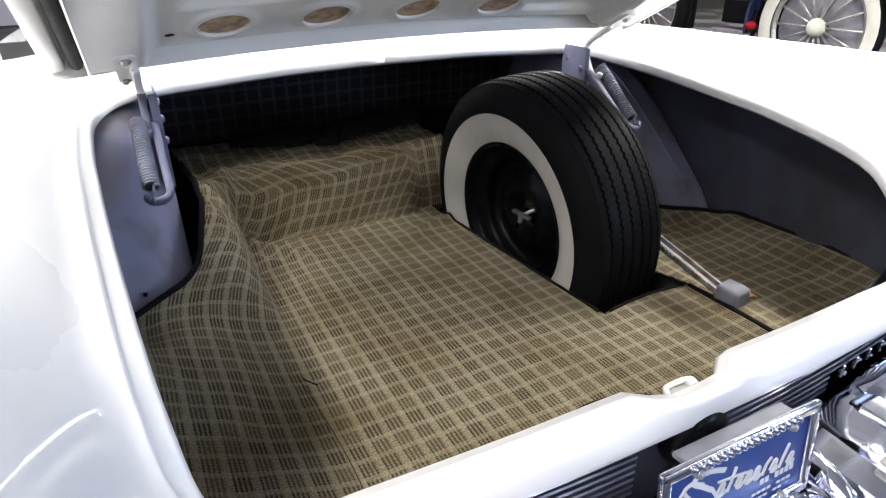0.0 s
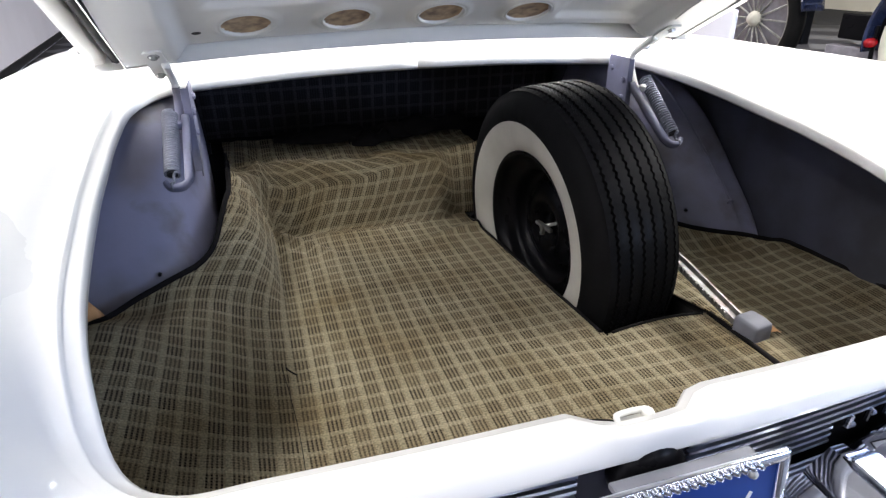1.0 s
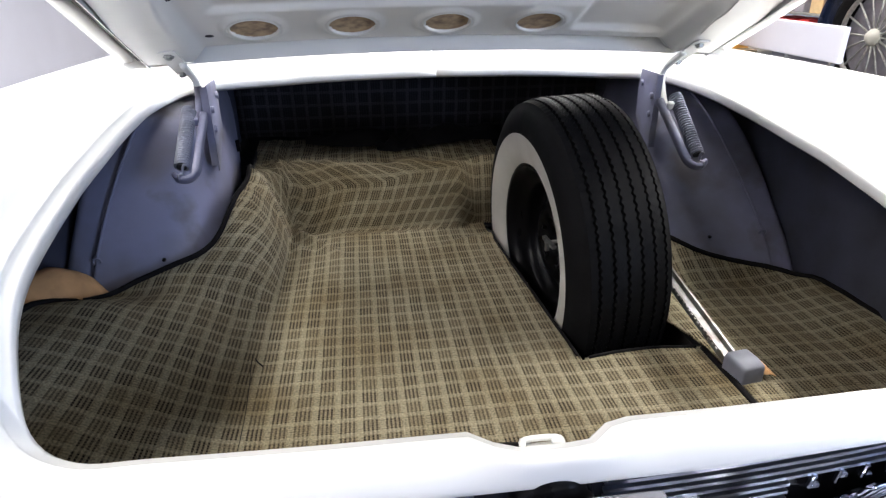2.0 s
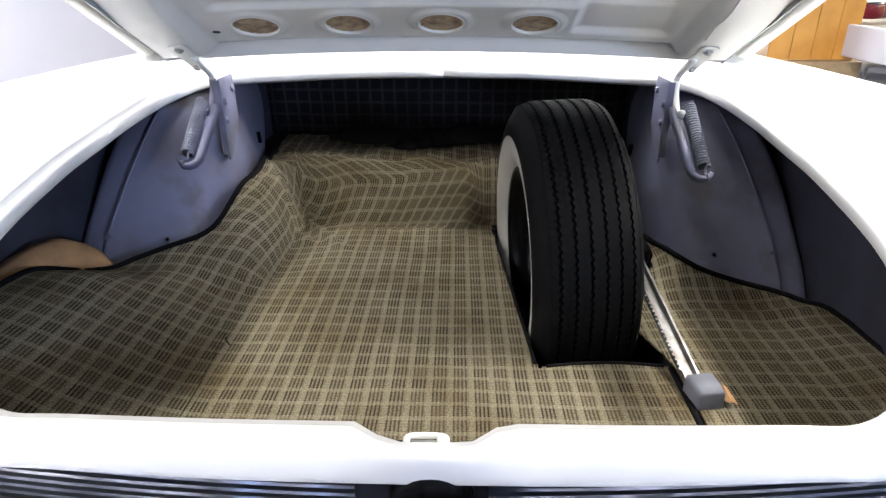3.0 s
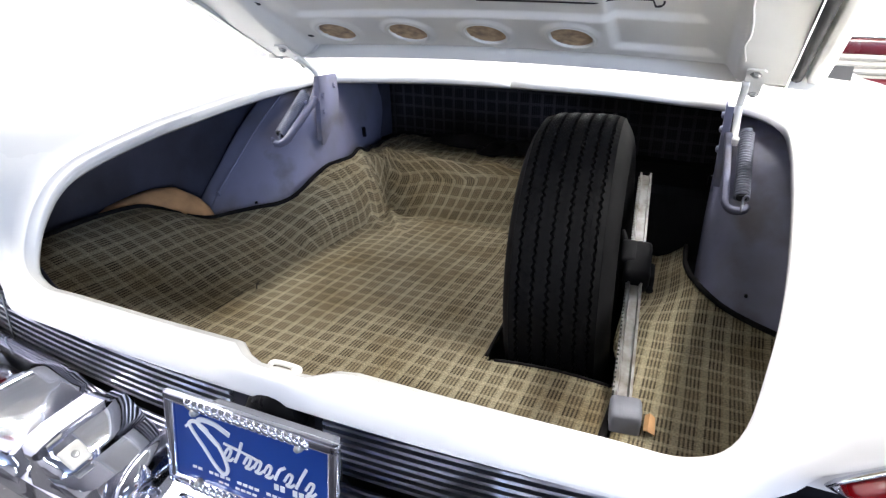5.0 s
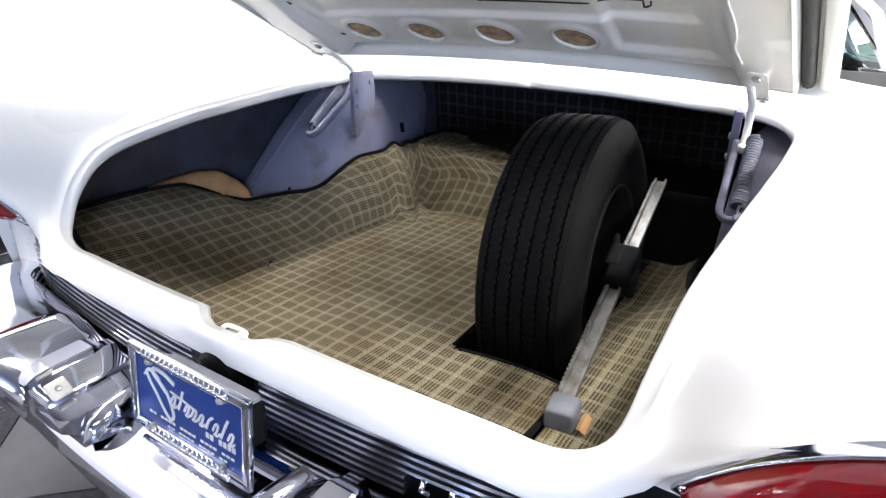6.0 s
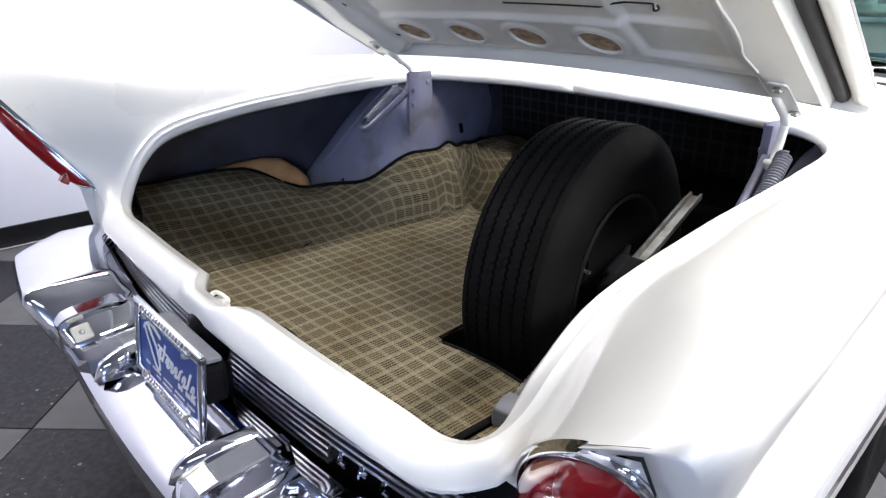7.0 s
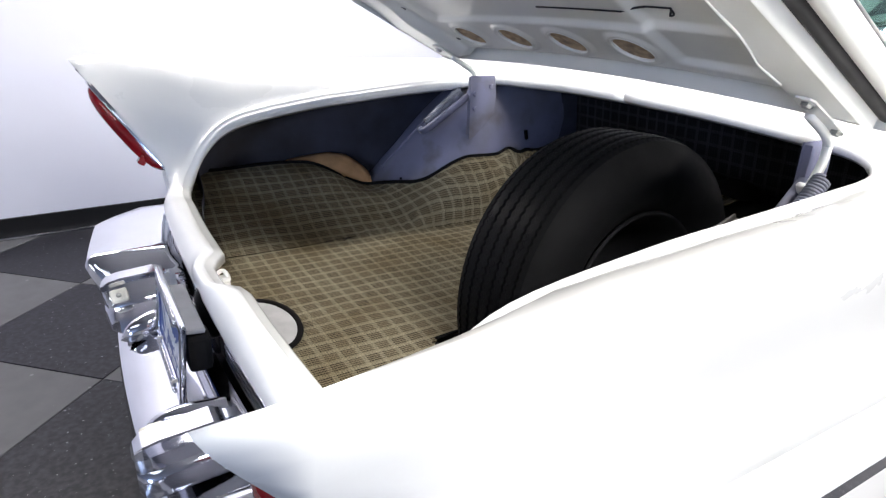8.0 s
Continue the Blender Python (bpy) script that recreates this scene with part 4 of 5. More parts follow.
# rim, seal and outer skin down both sides and along the front
for sg in (1, -1):
    bm = bmesh.new()
    rows = []
    for k in range(41):
        s = -0.018 + (LIDL - 0.03) * k / 40
        rows.append([lid(sg * x, s, n) for x, n in ((0.700, 0.036), (0.704, 0.034), (0.706, 0.020), (0.706, -0.012))])
    grid(bm, rows, flip=sg > 0)
    part("lid_inner_rim", bm, LIDPAINT, lidob, smooth=True)
for sg in (1, -1):
    bm = bmesh.new()
    tube(bm, [lid(sg * 0.722, -0.012 + (LIDL - 0.03) * k / 40, 0.0) for k in range(41)], 0.014, 8)
    part("lid_seal", bm, GASKET, lidob, "black rubber lid seal", True)
    bm = bmesh.new()
    grid(bm, [[lid(sg * x, -0.02 + LIDL * k / 40, n) for x, n in ((0.704, -0.014), (0.738, -0.014), (0.742, -0.004), (0.746, 0.008), (0.772, 0.010), (0.778, 0.004), (0.776, -0.012), (0.765, -0.03))] for k in range(41)], flip=sg > 0)
    part("lid_edge", bm, LIDPAINT, lidob, "cream-white folded lid edge", True)
bm = bmesh.new()
grid(bm, [[lid(x, s, -0.032 - 0.01 * (1 - (x / 0.77) ** 2)) for x in [-0.77 + 1.54 * i / 40 for i in range(41)]] for s in [-0.03 + (LIDL + 0.03) * k / 30 for k in range(31)]])
part("lid_skin", bm, PAINT, lidob, "white outer skin", True)
bm = bmesh.new()
grid(bm, [[lid(x, -0.02, 0.026), lid(x, -0.028, 0.004), lid(x, -0.03, -0.034)] for x in [-0.77 + 1.54 * i / 40 for i in range(41)]])
part("lid_end_fold", bm, LIDPAINT, lidob, smooth=True)
bm = bmesh.new()
grid(bm, [[lid(x, LIDL - 0.05, 0.0), lid(x, LIDL, -0.004), lid(x, LIDL, -0.034)] for x in [-0.77 + 1.54 * i / 40 for i in range(41)]])
part("lid_end_fold", bm, LIDPAINT, lidob, smooth=True)
for cx, cs in CORKS:
    bm = bmesh.new()
    pts = [lid(cx + 0.055 * math.cos(a), cs + 0.055 * math.sin(a), -0.001) for a in [2 * math.pi * i / 40 for i in range(40)]]
    bm.faces.new([bm.verts.new(p) for p in pts])
    part("backing_disc", bm, CORK, lidob, "mottled brown backing board in a round opening")
    bm = bmesh.new()
    tube(bm, [lid(cx + 0.0560 * math.cos(a), cs + 0.0560 * math.sin(a), 0.0028) for a in [2 * math.pi * i / 48 for i in range(49)]], 0.0042, 8, False)
    part("opening_lip", bm, LIDPAINT, lidob, "rolled white lip of the round opening", True)
for hx, hs, r in ((-0.543, 0.080, 0.010), (-0.575, 0.285, 0.011), (-0.30, 0.36, 0.008)):
    bm = bmesh.new()
    n0 = relief(hx, hs)
    bm.faces.new([bm.verts.new(lid(hx + r * math.cos(a), hs + r * 0.8 * math.sin(a), n0 + 0.0015)) for a in [2 * math.pi * i / 20 for i in range(20)]])
    part("lid_hole", bm, BLACK, lidob, "small dark hole")
bm = bmesh.new()
tube(bm, [lid(0.02 + 0.030 * k, 0.255 - 0.006 * sstep(7, 10, k) * 0, relief(0.02 + 0.03 * k, 0.255) + 0.001) for k in range(14)] + catmull([lid(0.418, 0.256, -0.010), lid(0.428, 0.260, -0.010), lid(0.434, 0.268, -0.010), lid(0.436, 0.280, -0.010)], 3), 0.0022, 6)
part("panel_joint", bm, GASKET, lidob, "dark panel joint")
bm = bmesh.new()
tube(bm, catmull([lid(x, q, relief(x, q) + 0.001) for x, q in ((0.606, 0.135), (0.602, 0.17), (0.598, 0.21), (0.604, 0.25), (0.603, 0.30), (0.597, 0.36), (0.601, 0.44), (0.598, 0.54))], 4), 0.0026, 6)
part("sealer_bead", bm, LIDPAINT, lidob, smooth=True)

# ---- hinges with their springs ----
def hinge(s):
    bm = bmesh.new()
    # plate bolted to the lid
    corners = [(0.614, 0.094), (0.620, 0.102), (0.648, 0.102), (0.654, 0.094), (0.653, 0.010), (0.652, -0.045), (0.646, -0.058), (0.614, -0.060), (0.612, -0.01)]
    lo_, hi = [lid(s * x, q, 0.036) for x, q in corners], [lid(s * x, q, 0.040) for x, q in corners]
    vs = grid(bm, [lo_, hi], closed=True)
    bm.faces.new(vs[0][::-1])
    bm.faces.new(vs[1])
    bmesh.ops.recalc_face_normals(bm, faces=bm.faces)
    plate_ = part("lid_hinge", bm, LIDPAINT, car, "painted goose-neck lid hinge")
    for bx, q in ((0.634, 0.079), (0.640, -0.042)):
        bm = bmesh.new()
        m = Matrix.Translation(lid(s * bx, q, 0.042)) @ LN.to_track_quat("X", "Z").to_matrix().to_4x4()
        lathe(bm, [(0.0001, 0.006), (0.0075, 0.0055), (0.0095, 0.001), (0.0125, 0.001), (0.0125, -0.002)], 6, m)
        part("hinge_bolt", bm, STEEL, plate_)
    # neck, curving down into the boot: white outside, grey below the gutter
    neck = catmull([lid(s * 0.618, 0.030, 0.043), lid(s * 0.618, -0.020, 0.045), lid(s * 0.617, -0.062, 0.048), (s * 0.616, 1.024, 0.968), (s * 0.617, 1.018, 0.930), (s * 0.618, 0.992, 0.893), (s * 0.620, 0.968, 0.886), (s * 0.620, 0.958, 0.900)], 6)

    def bar(pts):
        b2 = bmesh.new()
        rows = []
        for i, q in enumerate(pts):
            t = (pts[min(i + 1, len(pts) - 1)] - pts[max(i - 1, 0)]).normalized()
            u = Vector((1, 0, 0)).cross(t)
            hw, ht = 0.0085, 0.0068
            rows.append([q + Vector((hw * a, 0, 0)) + u * ht * b for a, b in ((-1, -0.5), (-0.7, -1), (0.7, -1), (1, -0.5), (1, 0.5), (0.7, 1), (-0.7, 1), (-1, 0.5))])
        vs = grid(b2, rows, closed=True)
        b2.faces.new(vs[0][::-1])
        b2.faces.new(vs[-1])
        bmesh.ops.recalc_face_normals(b2, faces=b2.faces)
        return b2
    split = 18
    part("hinge_neck", bar(neck[:split + 1]), LIDPAINT, plate_, smooth=True)
    part("neck_hook", bar(neck[split:]), GREY if s < 0 else LIDPAINT, plate_, "painted hook end of the neck", True)
    # bracket: a plate hung from the gutter with a turned flange at its rear edge
    bm = bmesh.new()
    prof = [(0.990, 0.972), (1.092, 0.972), (1.100, 0.920), (1.098, 0.838), (1.012, 0.757), (1.004, 0.751), (0.996, 0.754)]
    vs = grid(bm, [[Vector((s * x, y, z)) for y, z in prof] for x in (0.587, 0.5905)], closed=True)
    bm.faces.new(vs[0][::-1])
    bm.faces.new(vs[1])
    bmesh.ops.recalc_face_normals(bm, faces=bm.faces)
    box(bm, (0.016, 0.003, 0.20), pose(s * 0.597, 0.9945, 0.868), 0.001, 1)
    part("hinge_bracket", bm, GREY, plate_, "grey-blue hinge bracket")
    for y, z in ((1.077, 0.935), (1.010, 0.910), (1.012, 0.860)):
        bm = bmesh.new()
        lathe(bm, [(0.0001, 0.007), (0.007, 0.006), (0.0095, 0.001), (0.0095, -0.002)], 8, pose(s * 0.5865, y, z) @ Matrix.Rotation(radians(180 if s > 0 else 0), 4, "Z"))
        part("bracket_bolt", bm, GREY, plate_)
    # spring, and the pressed arm that carries its foot
    foot, head = (Vector((-0.640, 0.838, 0.800)), Vector((-0.636, 0.985, 0.915))) if s < 0 else (Vector((0.652, 0.830, 0.778)), Vector((0.642, 0.985, 0.912)))
    axis = (head - foot).normalized()
    out = Vector((s, 0, 0))
    up = axis.cross(out).normalized()
    if up.z < 0:
        up = -up
    arm0 = Vector((s * 0.604, 0.994, head.z - 0.012))
    low = foot - axis * 0.006 - out * 0.034
    line = [arm0, arm0.lerp(low, 0.35), arm0.lerp(low, 0.7), low + axis * 0.012] + [foot - out * 0.030 - axis * 0.010, foot - out * 0.016 - axis * 0.020, foot + out * 0.004 - axis * 0.018, foot + out * 0.014 - axis * 0.006]
    line = catmull(line, 4)
    bm = bmesh.new()
    rows = []
    for i, q in enumerate(line):
        t = (line[min(i + 1, len(line) - 1)] - line[max(i - 1, 0)]).normalized()
        w = t.cross(up).normalized()
        hw = 0.0085 if i < 14 else 0.006
        rows.append([q + w * hw * a + up * 0.010 * b for a, b in ((-1, -0.9), (-0.8, -1), (0.8, -1), (1, -0.9), (1, 0.6), (0.7, 1), (-0.7, 1), (-1, 0.6))])
    vs = grid(bm, rows, closed=True)
    bm.faces.new(vs[0][::-1])
    bm.faces.new(vs[-1])
    bmesh.ops.recalc_face_normals(bm, faces=bm.faces)
    part("spring_arm", bm, GREY, plate_, "pressed grey-blue spring arm", True)
    bm = bmesh.new()
    sd = axis.orthogonal().normalized()
    ud = axis.cross(sd)
    a0, a1 = foot + 0.014 * axis, head
    n = 26 * 12
    tube(bm, [a0.lerp(a1, k / n) + 0.0155 * (math.cos(2 * math.pi * k / 12) * sd + math.sin(2 * math.pi * k / 12) * ud) for k in range(n + 1)], 0.0031, 6)
    tube(bm, catmull([a0 + 0.0155 * sd, a0 + 0.006 * sd - 0.004 * axis, foot - 0.004 * axis + 0.004 * ud, foot - 0.016 * axis + 0.012 * up, foot - 0.024 * axis + 0.006 * up, foot - 0.022 * axis - 0.004 * up], 4), 0.0031, 6)
    part("coil_spring", bm, SPRING, plate_, "grey coil spring", True)
    bm = bmesh.new()
    tube(bm, [a0, a1], 0.0120, 12)
    part("spring_core", bm, DARKGREY, plate_)


hinge(-1)
hinge(1)

# striker on the sill and the paint-bare disc behind it
bm = bmesh.new()
tube(bm, catmull([(-0.024, -0.010, 0.636), (-0.025, 0.000, 0.648), (-0.019, 0.010, 0.651), (0.024, 0.010, 0.651), (0.030, 0.000, 0.648), (0.029, -0.010, 0.636)], 4), 0.0048, 8)
box(bm, (0.05, 0.03, 0.006), pose(0.003, -0.002, 0.640), 0.002)
box(bm, (0.013, 0.016, 0.011), pose(0.023, 0.005, 0.649), 0.004)
part("lid_striker", bm, LIDPAINT, car, "white painted lid striker loop", True)

# ---- plaid mat ----
def table(rows, v):
    """Eased look-up in rows of (key, value)."""
    if v <= rows[0][0]:
        return rows[0][1]
    for (a, p), (b, q) in zip(rows, rows[1:]):
        if v <= b:
            return p + (q - p) * (v - a) / (b - a)
    return rows[-1][1]


LEFT_EDGE = [(0.05, -0.90), (0.20, -0.872), (0.40, -0.872), (0.52, -0.863), (0.60, -0.836), (0.665, -0.806), (0.70, -0.776), (0.735, -0.715), (0.765, -0.650), (0.80, -0.603), (0.84, -0.576), (0.93, -0.550), (1.0, -0.537), (1.17, -0.538), (1.5, -0.56)]


def left_edge(y):
    """Plan line of the mat's bound edge along the wing and the housing."""
    return sum(table(LEFT_EDGE, y + e) for e in (-0.02, -0.01, 0, 0.01, 0.02)) / 5


def mat_height(x, y, slack=1.0):
    d = -0.450 - x
    a = 0.158 * sstep(-0.04, 0.42, d) - 0.085 * sstep(0.48, 0.70, y) * sstep(0.12, 0.40, d)
    w = min(1.0, max(0.0, (d + 0.012) / 0.105))
    b = 0.205 * (1 - (1 - w) ** 2.2)
    z = 0.497 + a + (b - a) * sstep(0.66, 0.98, y)
    lap = 0.045 * sstep(0.06, 0.14, x) - 0.012 * math.sin(5 * x)
    q = min(1.0, max(0.0, (y - 1.132 - lap) / 0.055))
    back = 1 - (1 - q) ** 1.8
    shelf = sstep(1.17, 1.22, y)
    z += max(0.0, 0.70 - z) * back
    # folds and slack
    f = 0.0
    f += 0.004 * noise.noise(Vector((x * 5, y * 5, 0))) + 0.006 * noise.noise(Vector((x * 11, y * 7, 3))) * (0.3 + sstep(0.0, 0.2, d) + back)
    f += shelf * (0.016 * noise.noise(Vector((x * 9, y * 12, 5))) + 0.008 * noise.noise(Vector((x * 21, y * 17, 8))))
    f += 0.010 * noise.noise(Vector((x * 16 + y * 22, y * 38 - x * 9, 2))) * math.exp(-((d - 0.035) / 0.035) ** 2) * sstep(0.46, 0.62, y) * (1 - sstep(1.08, 1.14, y))
    f += 0.012 * math.exp(-((y - 1.03 - 0.3 * (x - 0.1)) / 0.02) ** 2) * sstep(-0.1, 0.1, x)
    f += 0.020 * math.exp(-(((x + 0.36) * 0.8 + (y - 1.06) * 0.6) / 0.018) ** 2) * sstep(0.92, 1.04, y) * sstep(-0.56, -0.46, x) * (1 - sstep(-0.30, -0.22, x))
    f += 0.024 * math.exp(-(((x + 0.50) * 0.7 + (y - 1.10) * 0.7) / 0.022) ** 2) * sstep(0.95, 1.05, y) * sstep(-0.62, -0.5, x)
    return z + slack * f


def cloth(name, label, x0, x1, ylist, height, nx, skip=None):
    """A cloth over a plan area: x0(y)..x1(y); UV runs along the surface."""
    bm = bmesh.new()
    uvl = bm.loops.layers.uv.new("UVMap")
    P = [[None] * (nx + 1) for _ in ylist]
    Q = [[0.0] * (nx + 1) for _ in ylist]  # heights with most of the slack pulled out, for the run of the cloth
    for j, y in enumerate(ylist):
        for i in range(nx + 1):
            x = x0(y) + (x1(y) - x0(y)) * i / nx
            P[j][i] = Vector((x, y, height(x, y)))
            Q[j][i] = height(x, y, 0.35)
    # run of u along each row from the row's far end, and of v along each column
    U = [[0.0] * (nx + 1) for _ in ylist]
    V = [[0.0] * (nx + 1) for _ in ylist]
    for j in range(len(ylist)):
        U[j][nx] = P[j][nx].x
        for i in range(nx - 1, -1, -1):
            U[j][i] = U[j][i + 1] - math.hypot(P[j][i + 1].x - P[j][i].x, Q[j][i + 1] - Q[j][i])
        for i in range(nx + 1):
            V[j][i] = P[j][i].y if j == 0 else V[j - 1][i] + math.hypot(P[j][i].y - P[j - 1][i].y, Q[j][i] - Q[j - 1][i])
    vs = [[bm.verts.new(p) for p in r] for r in P]
    for j in range(len(ylist) - 1):
        for i in range(nx):
            c = (P[j][i] + P[j + 1][i + 1]) / 2
            if skip and skip(c.x, c.y):
                continue
            f = bm.faces.new((vs[j][i], vs[j][i + 1], vs[j + 1][i + 1], vs[j + 1][i]))
            for l, (a, b) in zip(f.loops, ((j, i), (j, i + 1), (j + 1, i + 1), (j + 1, i))):
                l[uvl].uv = (U[a][b], V[a][b])
    loose = [v for v in bm.verts if not v.link_faces]
    bmesh.ops.delete(bm, geom=loose, context="VERTS")
    ob = part(name, bm, PLAID, None, smooth=True)
    tagged(ob, label, "boot mat")
    so = ob.modifiers.new("thick", "SOLIDIFY")
    so.thickness, so.offset = 0.004, -1
    return ob


def hole_left(y):
    """Plan line of the cut along the spare wheel."""
    return 0.203 - 0.0733 * (y - 0.45)


def in_hole(x, y):
    return x > hole_left(y) and y > 0.392 + 0.02 * math.sin((x - 0.2) * 9) and (y < 1.165 or x > 0.22)


YS = [0.05 + 1.04 * k / 140 for k in range(140)] + [1.09 + 0.16 * k / 56 for k in range(56)] + [1.25 + 0.25 * k / 30 for k in range(31)]
mat_main = cloth("boot_mat", "worn khaki plaid woven boot mat, wrinkled over the wheel housing", left_edge, lambda y: 0.468 + 0.012 * math.sin(y * 4), YS, mat_height, 190, in_hole)


RIGHT_EDGE = [(0.07, 0.925), (0.54, 0.922), (0.60, 0.912), (0.66, 0.862), (0.705, 0.795), (0.75, 0.662), (0.80, 0.600), (0.87, 0.576), (0.98, 0.556), (1.2, 0.548)]


def right_edge(y):
    return sum(table(RIGHT_EDGE, y + e) for e in (-0.02, -0.01, 0, 0.01, 0.02)) / 5


def right_height(x, y, slack=1.0):
    z = 0.494 + 0.02 * sstep(0.75, 0.93, x) + 0.085 * sstep(0.62, 0.86, y) * sstep(0.47, 0.62, x)
    return z + slack * 0.006 * noise.noise(Vector((x * 8, y * 6, 9))) + 0.008 * math.exp(-((y - 0.62) / 0.02) ** 2) * sstep(0.5, 0.6, x)


mat_side = cloth("boot_mat", "worn khaki plaid woven mat strip beside the spare wheel", lambda y: 0.480 + 0.01 * math.sin(y * 4) - 0.048 * sstep(0.40, 0.60, y) - 0.01 * sstep(0.8, 1.1, y), right_edge, [0.075 + (1.16 - 0.075) * k / 110 for k in range(111)], right_height, 70)


def binding(name, pts, r=0.006, parent=None):
    bm = bmesh.new()
    tube(bm, pts, r, 6)
    return part("edge_binding", bm, BINDING, parent, "black bound edge", True)


binding("b", [(left_edge(y), y, mat_height(left_edge(y), y) + 0.002) for y in YS if 0.088 < y < 1.34], 0.007, mat_main)
binding("b", [(hole_left(y) - 0.002, y, mat_height(hole_left(y), y) + 0.001) for y in YS if 0.40 < y < 1.12], 0.004, mat_main)
binding("b", [(x, 0.392 + 0.02 * math.sin((x - 0.2) * 9), mat_height(x, 0.39) + 0.001) for x in [0.225 + 0.24 * k / 20 for k in range(21)]], 0.004, mat_main)
binding("b", [(0.466 + 0.012 * math.sin(y * 4), y, mat_height(0.46, y)) for y in [0.09 + 0.31 * k / 20 for k in range(21)]], 0.007, mat_main)
binding("b", [(right_edge(y), y, right_height(right_edge(y), y) + 0.002) for y in [0.10 + 1.05 * k / 60 for k in range(61)]], 0.007, mat_side)
# seam and loose thread where the mat turns up
bm = bmesh.new()
tube(bm, [(-0.463 + 0.012 * math.sin(y * 7), y, mat_height(-0.463 + 0.012 * math.sin(y * 7), y) + 0.0015) for y in [0.10 + 0.40 * k / 30 for k in range(31)]], 0.0007, 5)
tube(bm, [(-0.459, 0.482, 0.503), (-0.452, 0.466, 0.505), (-0.440, 0.452, 0.503)], 0.0016, 5)
part("mat_seam", bm, BINDING, mat_main, "dark stitched seam with a loose thread")
# round cut-out near the sill
bm = bmesh.new()
ring = [Vector((-0.02 + 0.130 * math.cos(a), 0.078 + 0.082 * math.sin(a), 0.5035)) for a in [2 * math.pi * i / 36 for i in range(36)]]
bm.faces.new([bm.verts.new(p) for p in ring])
part("access_cover", bm, COVER, car, "round grey access cover in the boot floor")
binding("b", ring + ring[:1], 0.007, mat_main)

# tan board between mat and wing
bm = bmesh.new()
rows = []
for k in range(41):
    y = 0.12 + 0.60 * k / 40
    top = table([(0.12, 0.60), (0.30, 0.625), (0.40, 0.640), (0.49, 0.656), (0.58, 0.667), (0.64, 0.660), (0.70, 0.618), (0.74, 0.575)], y)
    xx = left_edge(min(y, 0.68)) - 0.012 - 0.020 * sstep(0.60, 0.70, y)
    rows.append([Vector((xx + 0.025, y, top - 0.10)), Vector((xx + 0.008, y, top - 0.04)), Vector((xx - 0.012, y, top - 0.010)), Vector((xx - 0.03, y, top)), Vector((xx - 0.05, y, top + 0.004))])
grid(bm, rows)
bd = part("side_board", bm, TAN, None, smooth=True)
tagged(bd, "bare tan fibreboard side panel behind the mat", "side board")
bd.modifiers.new("thick", "SOLIDIFY").thickness = 0.004

# black felt bundle on the shelf
for bx, by, w, dp, h, rz in ((-0.17, 1.40, 0.46, 0.09, 0.035, -6), (0.10, 1.42, 0.34, 0.10, 0.04, 4), (-0.10, 1.33, 0.15, 0.08, 0.03, 20)):
    bm = bmesh.new()
    nn = 22
    rows = []
    for i in range(nn + 1):
        u = -1 + 2 * i / nn
        k = math.sqrt(max(0.02, 1 - u ** 4))
        rows.append([Vector((u * w / 2, k * dp / 2 * math.cos(a) * (1 + 0.25 * math.sin(5 * u + a)), max(0.0, h * k * math.sin(a)) + 0.012 * math.sin(7 * u + 2 * a) * max(0, math.sin(a)))) for a in [math.pi * q / 10 for q in range(11)]])
    grid(bm, rows)
    ob = part("felt_scrap", bm, BINDING, None, smooth=True)
    ob.matrix_world = pose(bx, by, 0.708, 0, 0, rz)
    tagged(ob, "crumpled black felt lying on the shelf", "felt", "felt scraps")

# ---- spare wheel ----
WM = pose(0.289, 0.806, 0.580, 0, 0, 4.2) @ pose(0, 0, 0, 0, -2.3, 0)
spare = thing("spare_wheel", "whitewall spare tyre on a black steel rim, standing in its well", "spare wheel")
spare.matrix_world = WM
R = 0.371
prof = [(0.205, -0.068), (0.212, -0.082), (0.228, -0.093), (0.250, -0.100), (0.275, -0.104), (0.290, -0.105), (0.305, -0.1045), (0.320, -0.101), (0.335, -0.095), (0.347, -0.088), (0.356, -0.082), (0.362, -0.080)]
bm = bmesh.new()
NA = 520
GROOVES = [-0.0645, -0.0385, -0.0128, 0.0128, 0.0385, 0.0645]
lathe(bm, prof, 96)
lathe(bm, [(r, -a) for r, a in prof[::-1]], 96)
# tread with zig-zag grooves
cols = [-0.080]
for g in GROOVES:
    cols += [g - 0.0030, g - 0.0018, g + 0.0018, g + 0.0030]
cols += [0.080]
rows = []
for c in range(len(cols)):
    row = []
    for k in range(NA):
        a = 2 * math.pi * k / NA
        x = cols[c]
        r = R - 0.010 * (x / 0.080) ** 4
        if 0 < c < len(cols) - 1:
            x += 0.0014 * (1 if (k // 2) % 2 else -1)
            if (c - 1) % 4 in (1, 2):
                r -= 0.0085
        row.append(Vector((x, r * math.cos(a), r * math.sin(a))))
    rows.append(row)
grid(bm, rows, closed=True)
bmesh.ops.recalc_face_normals(bm, faces=bm.faces)


def swell(v):
    """The tyre's section is a little fuller towards the far side."""
    v.x += 0.022 * sstep(-0.100, 0.05, v.x)


for v in bm.verts:
    swell(v.co)
tyre = part("tyre", bm, RUBBER, spare, "black tyre with six zig-zag tread grooves")
tyre.data.polygons.foreach_set("use_smooth", [True] * len(tyre.data.polygons))
tyre.data.set_sharp_from_angle(angle=radians(38))
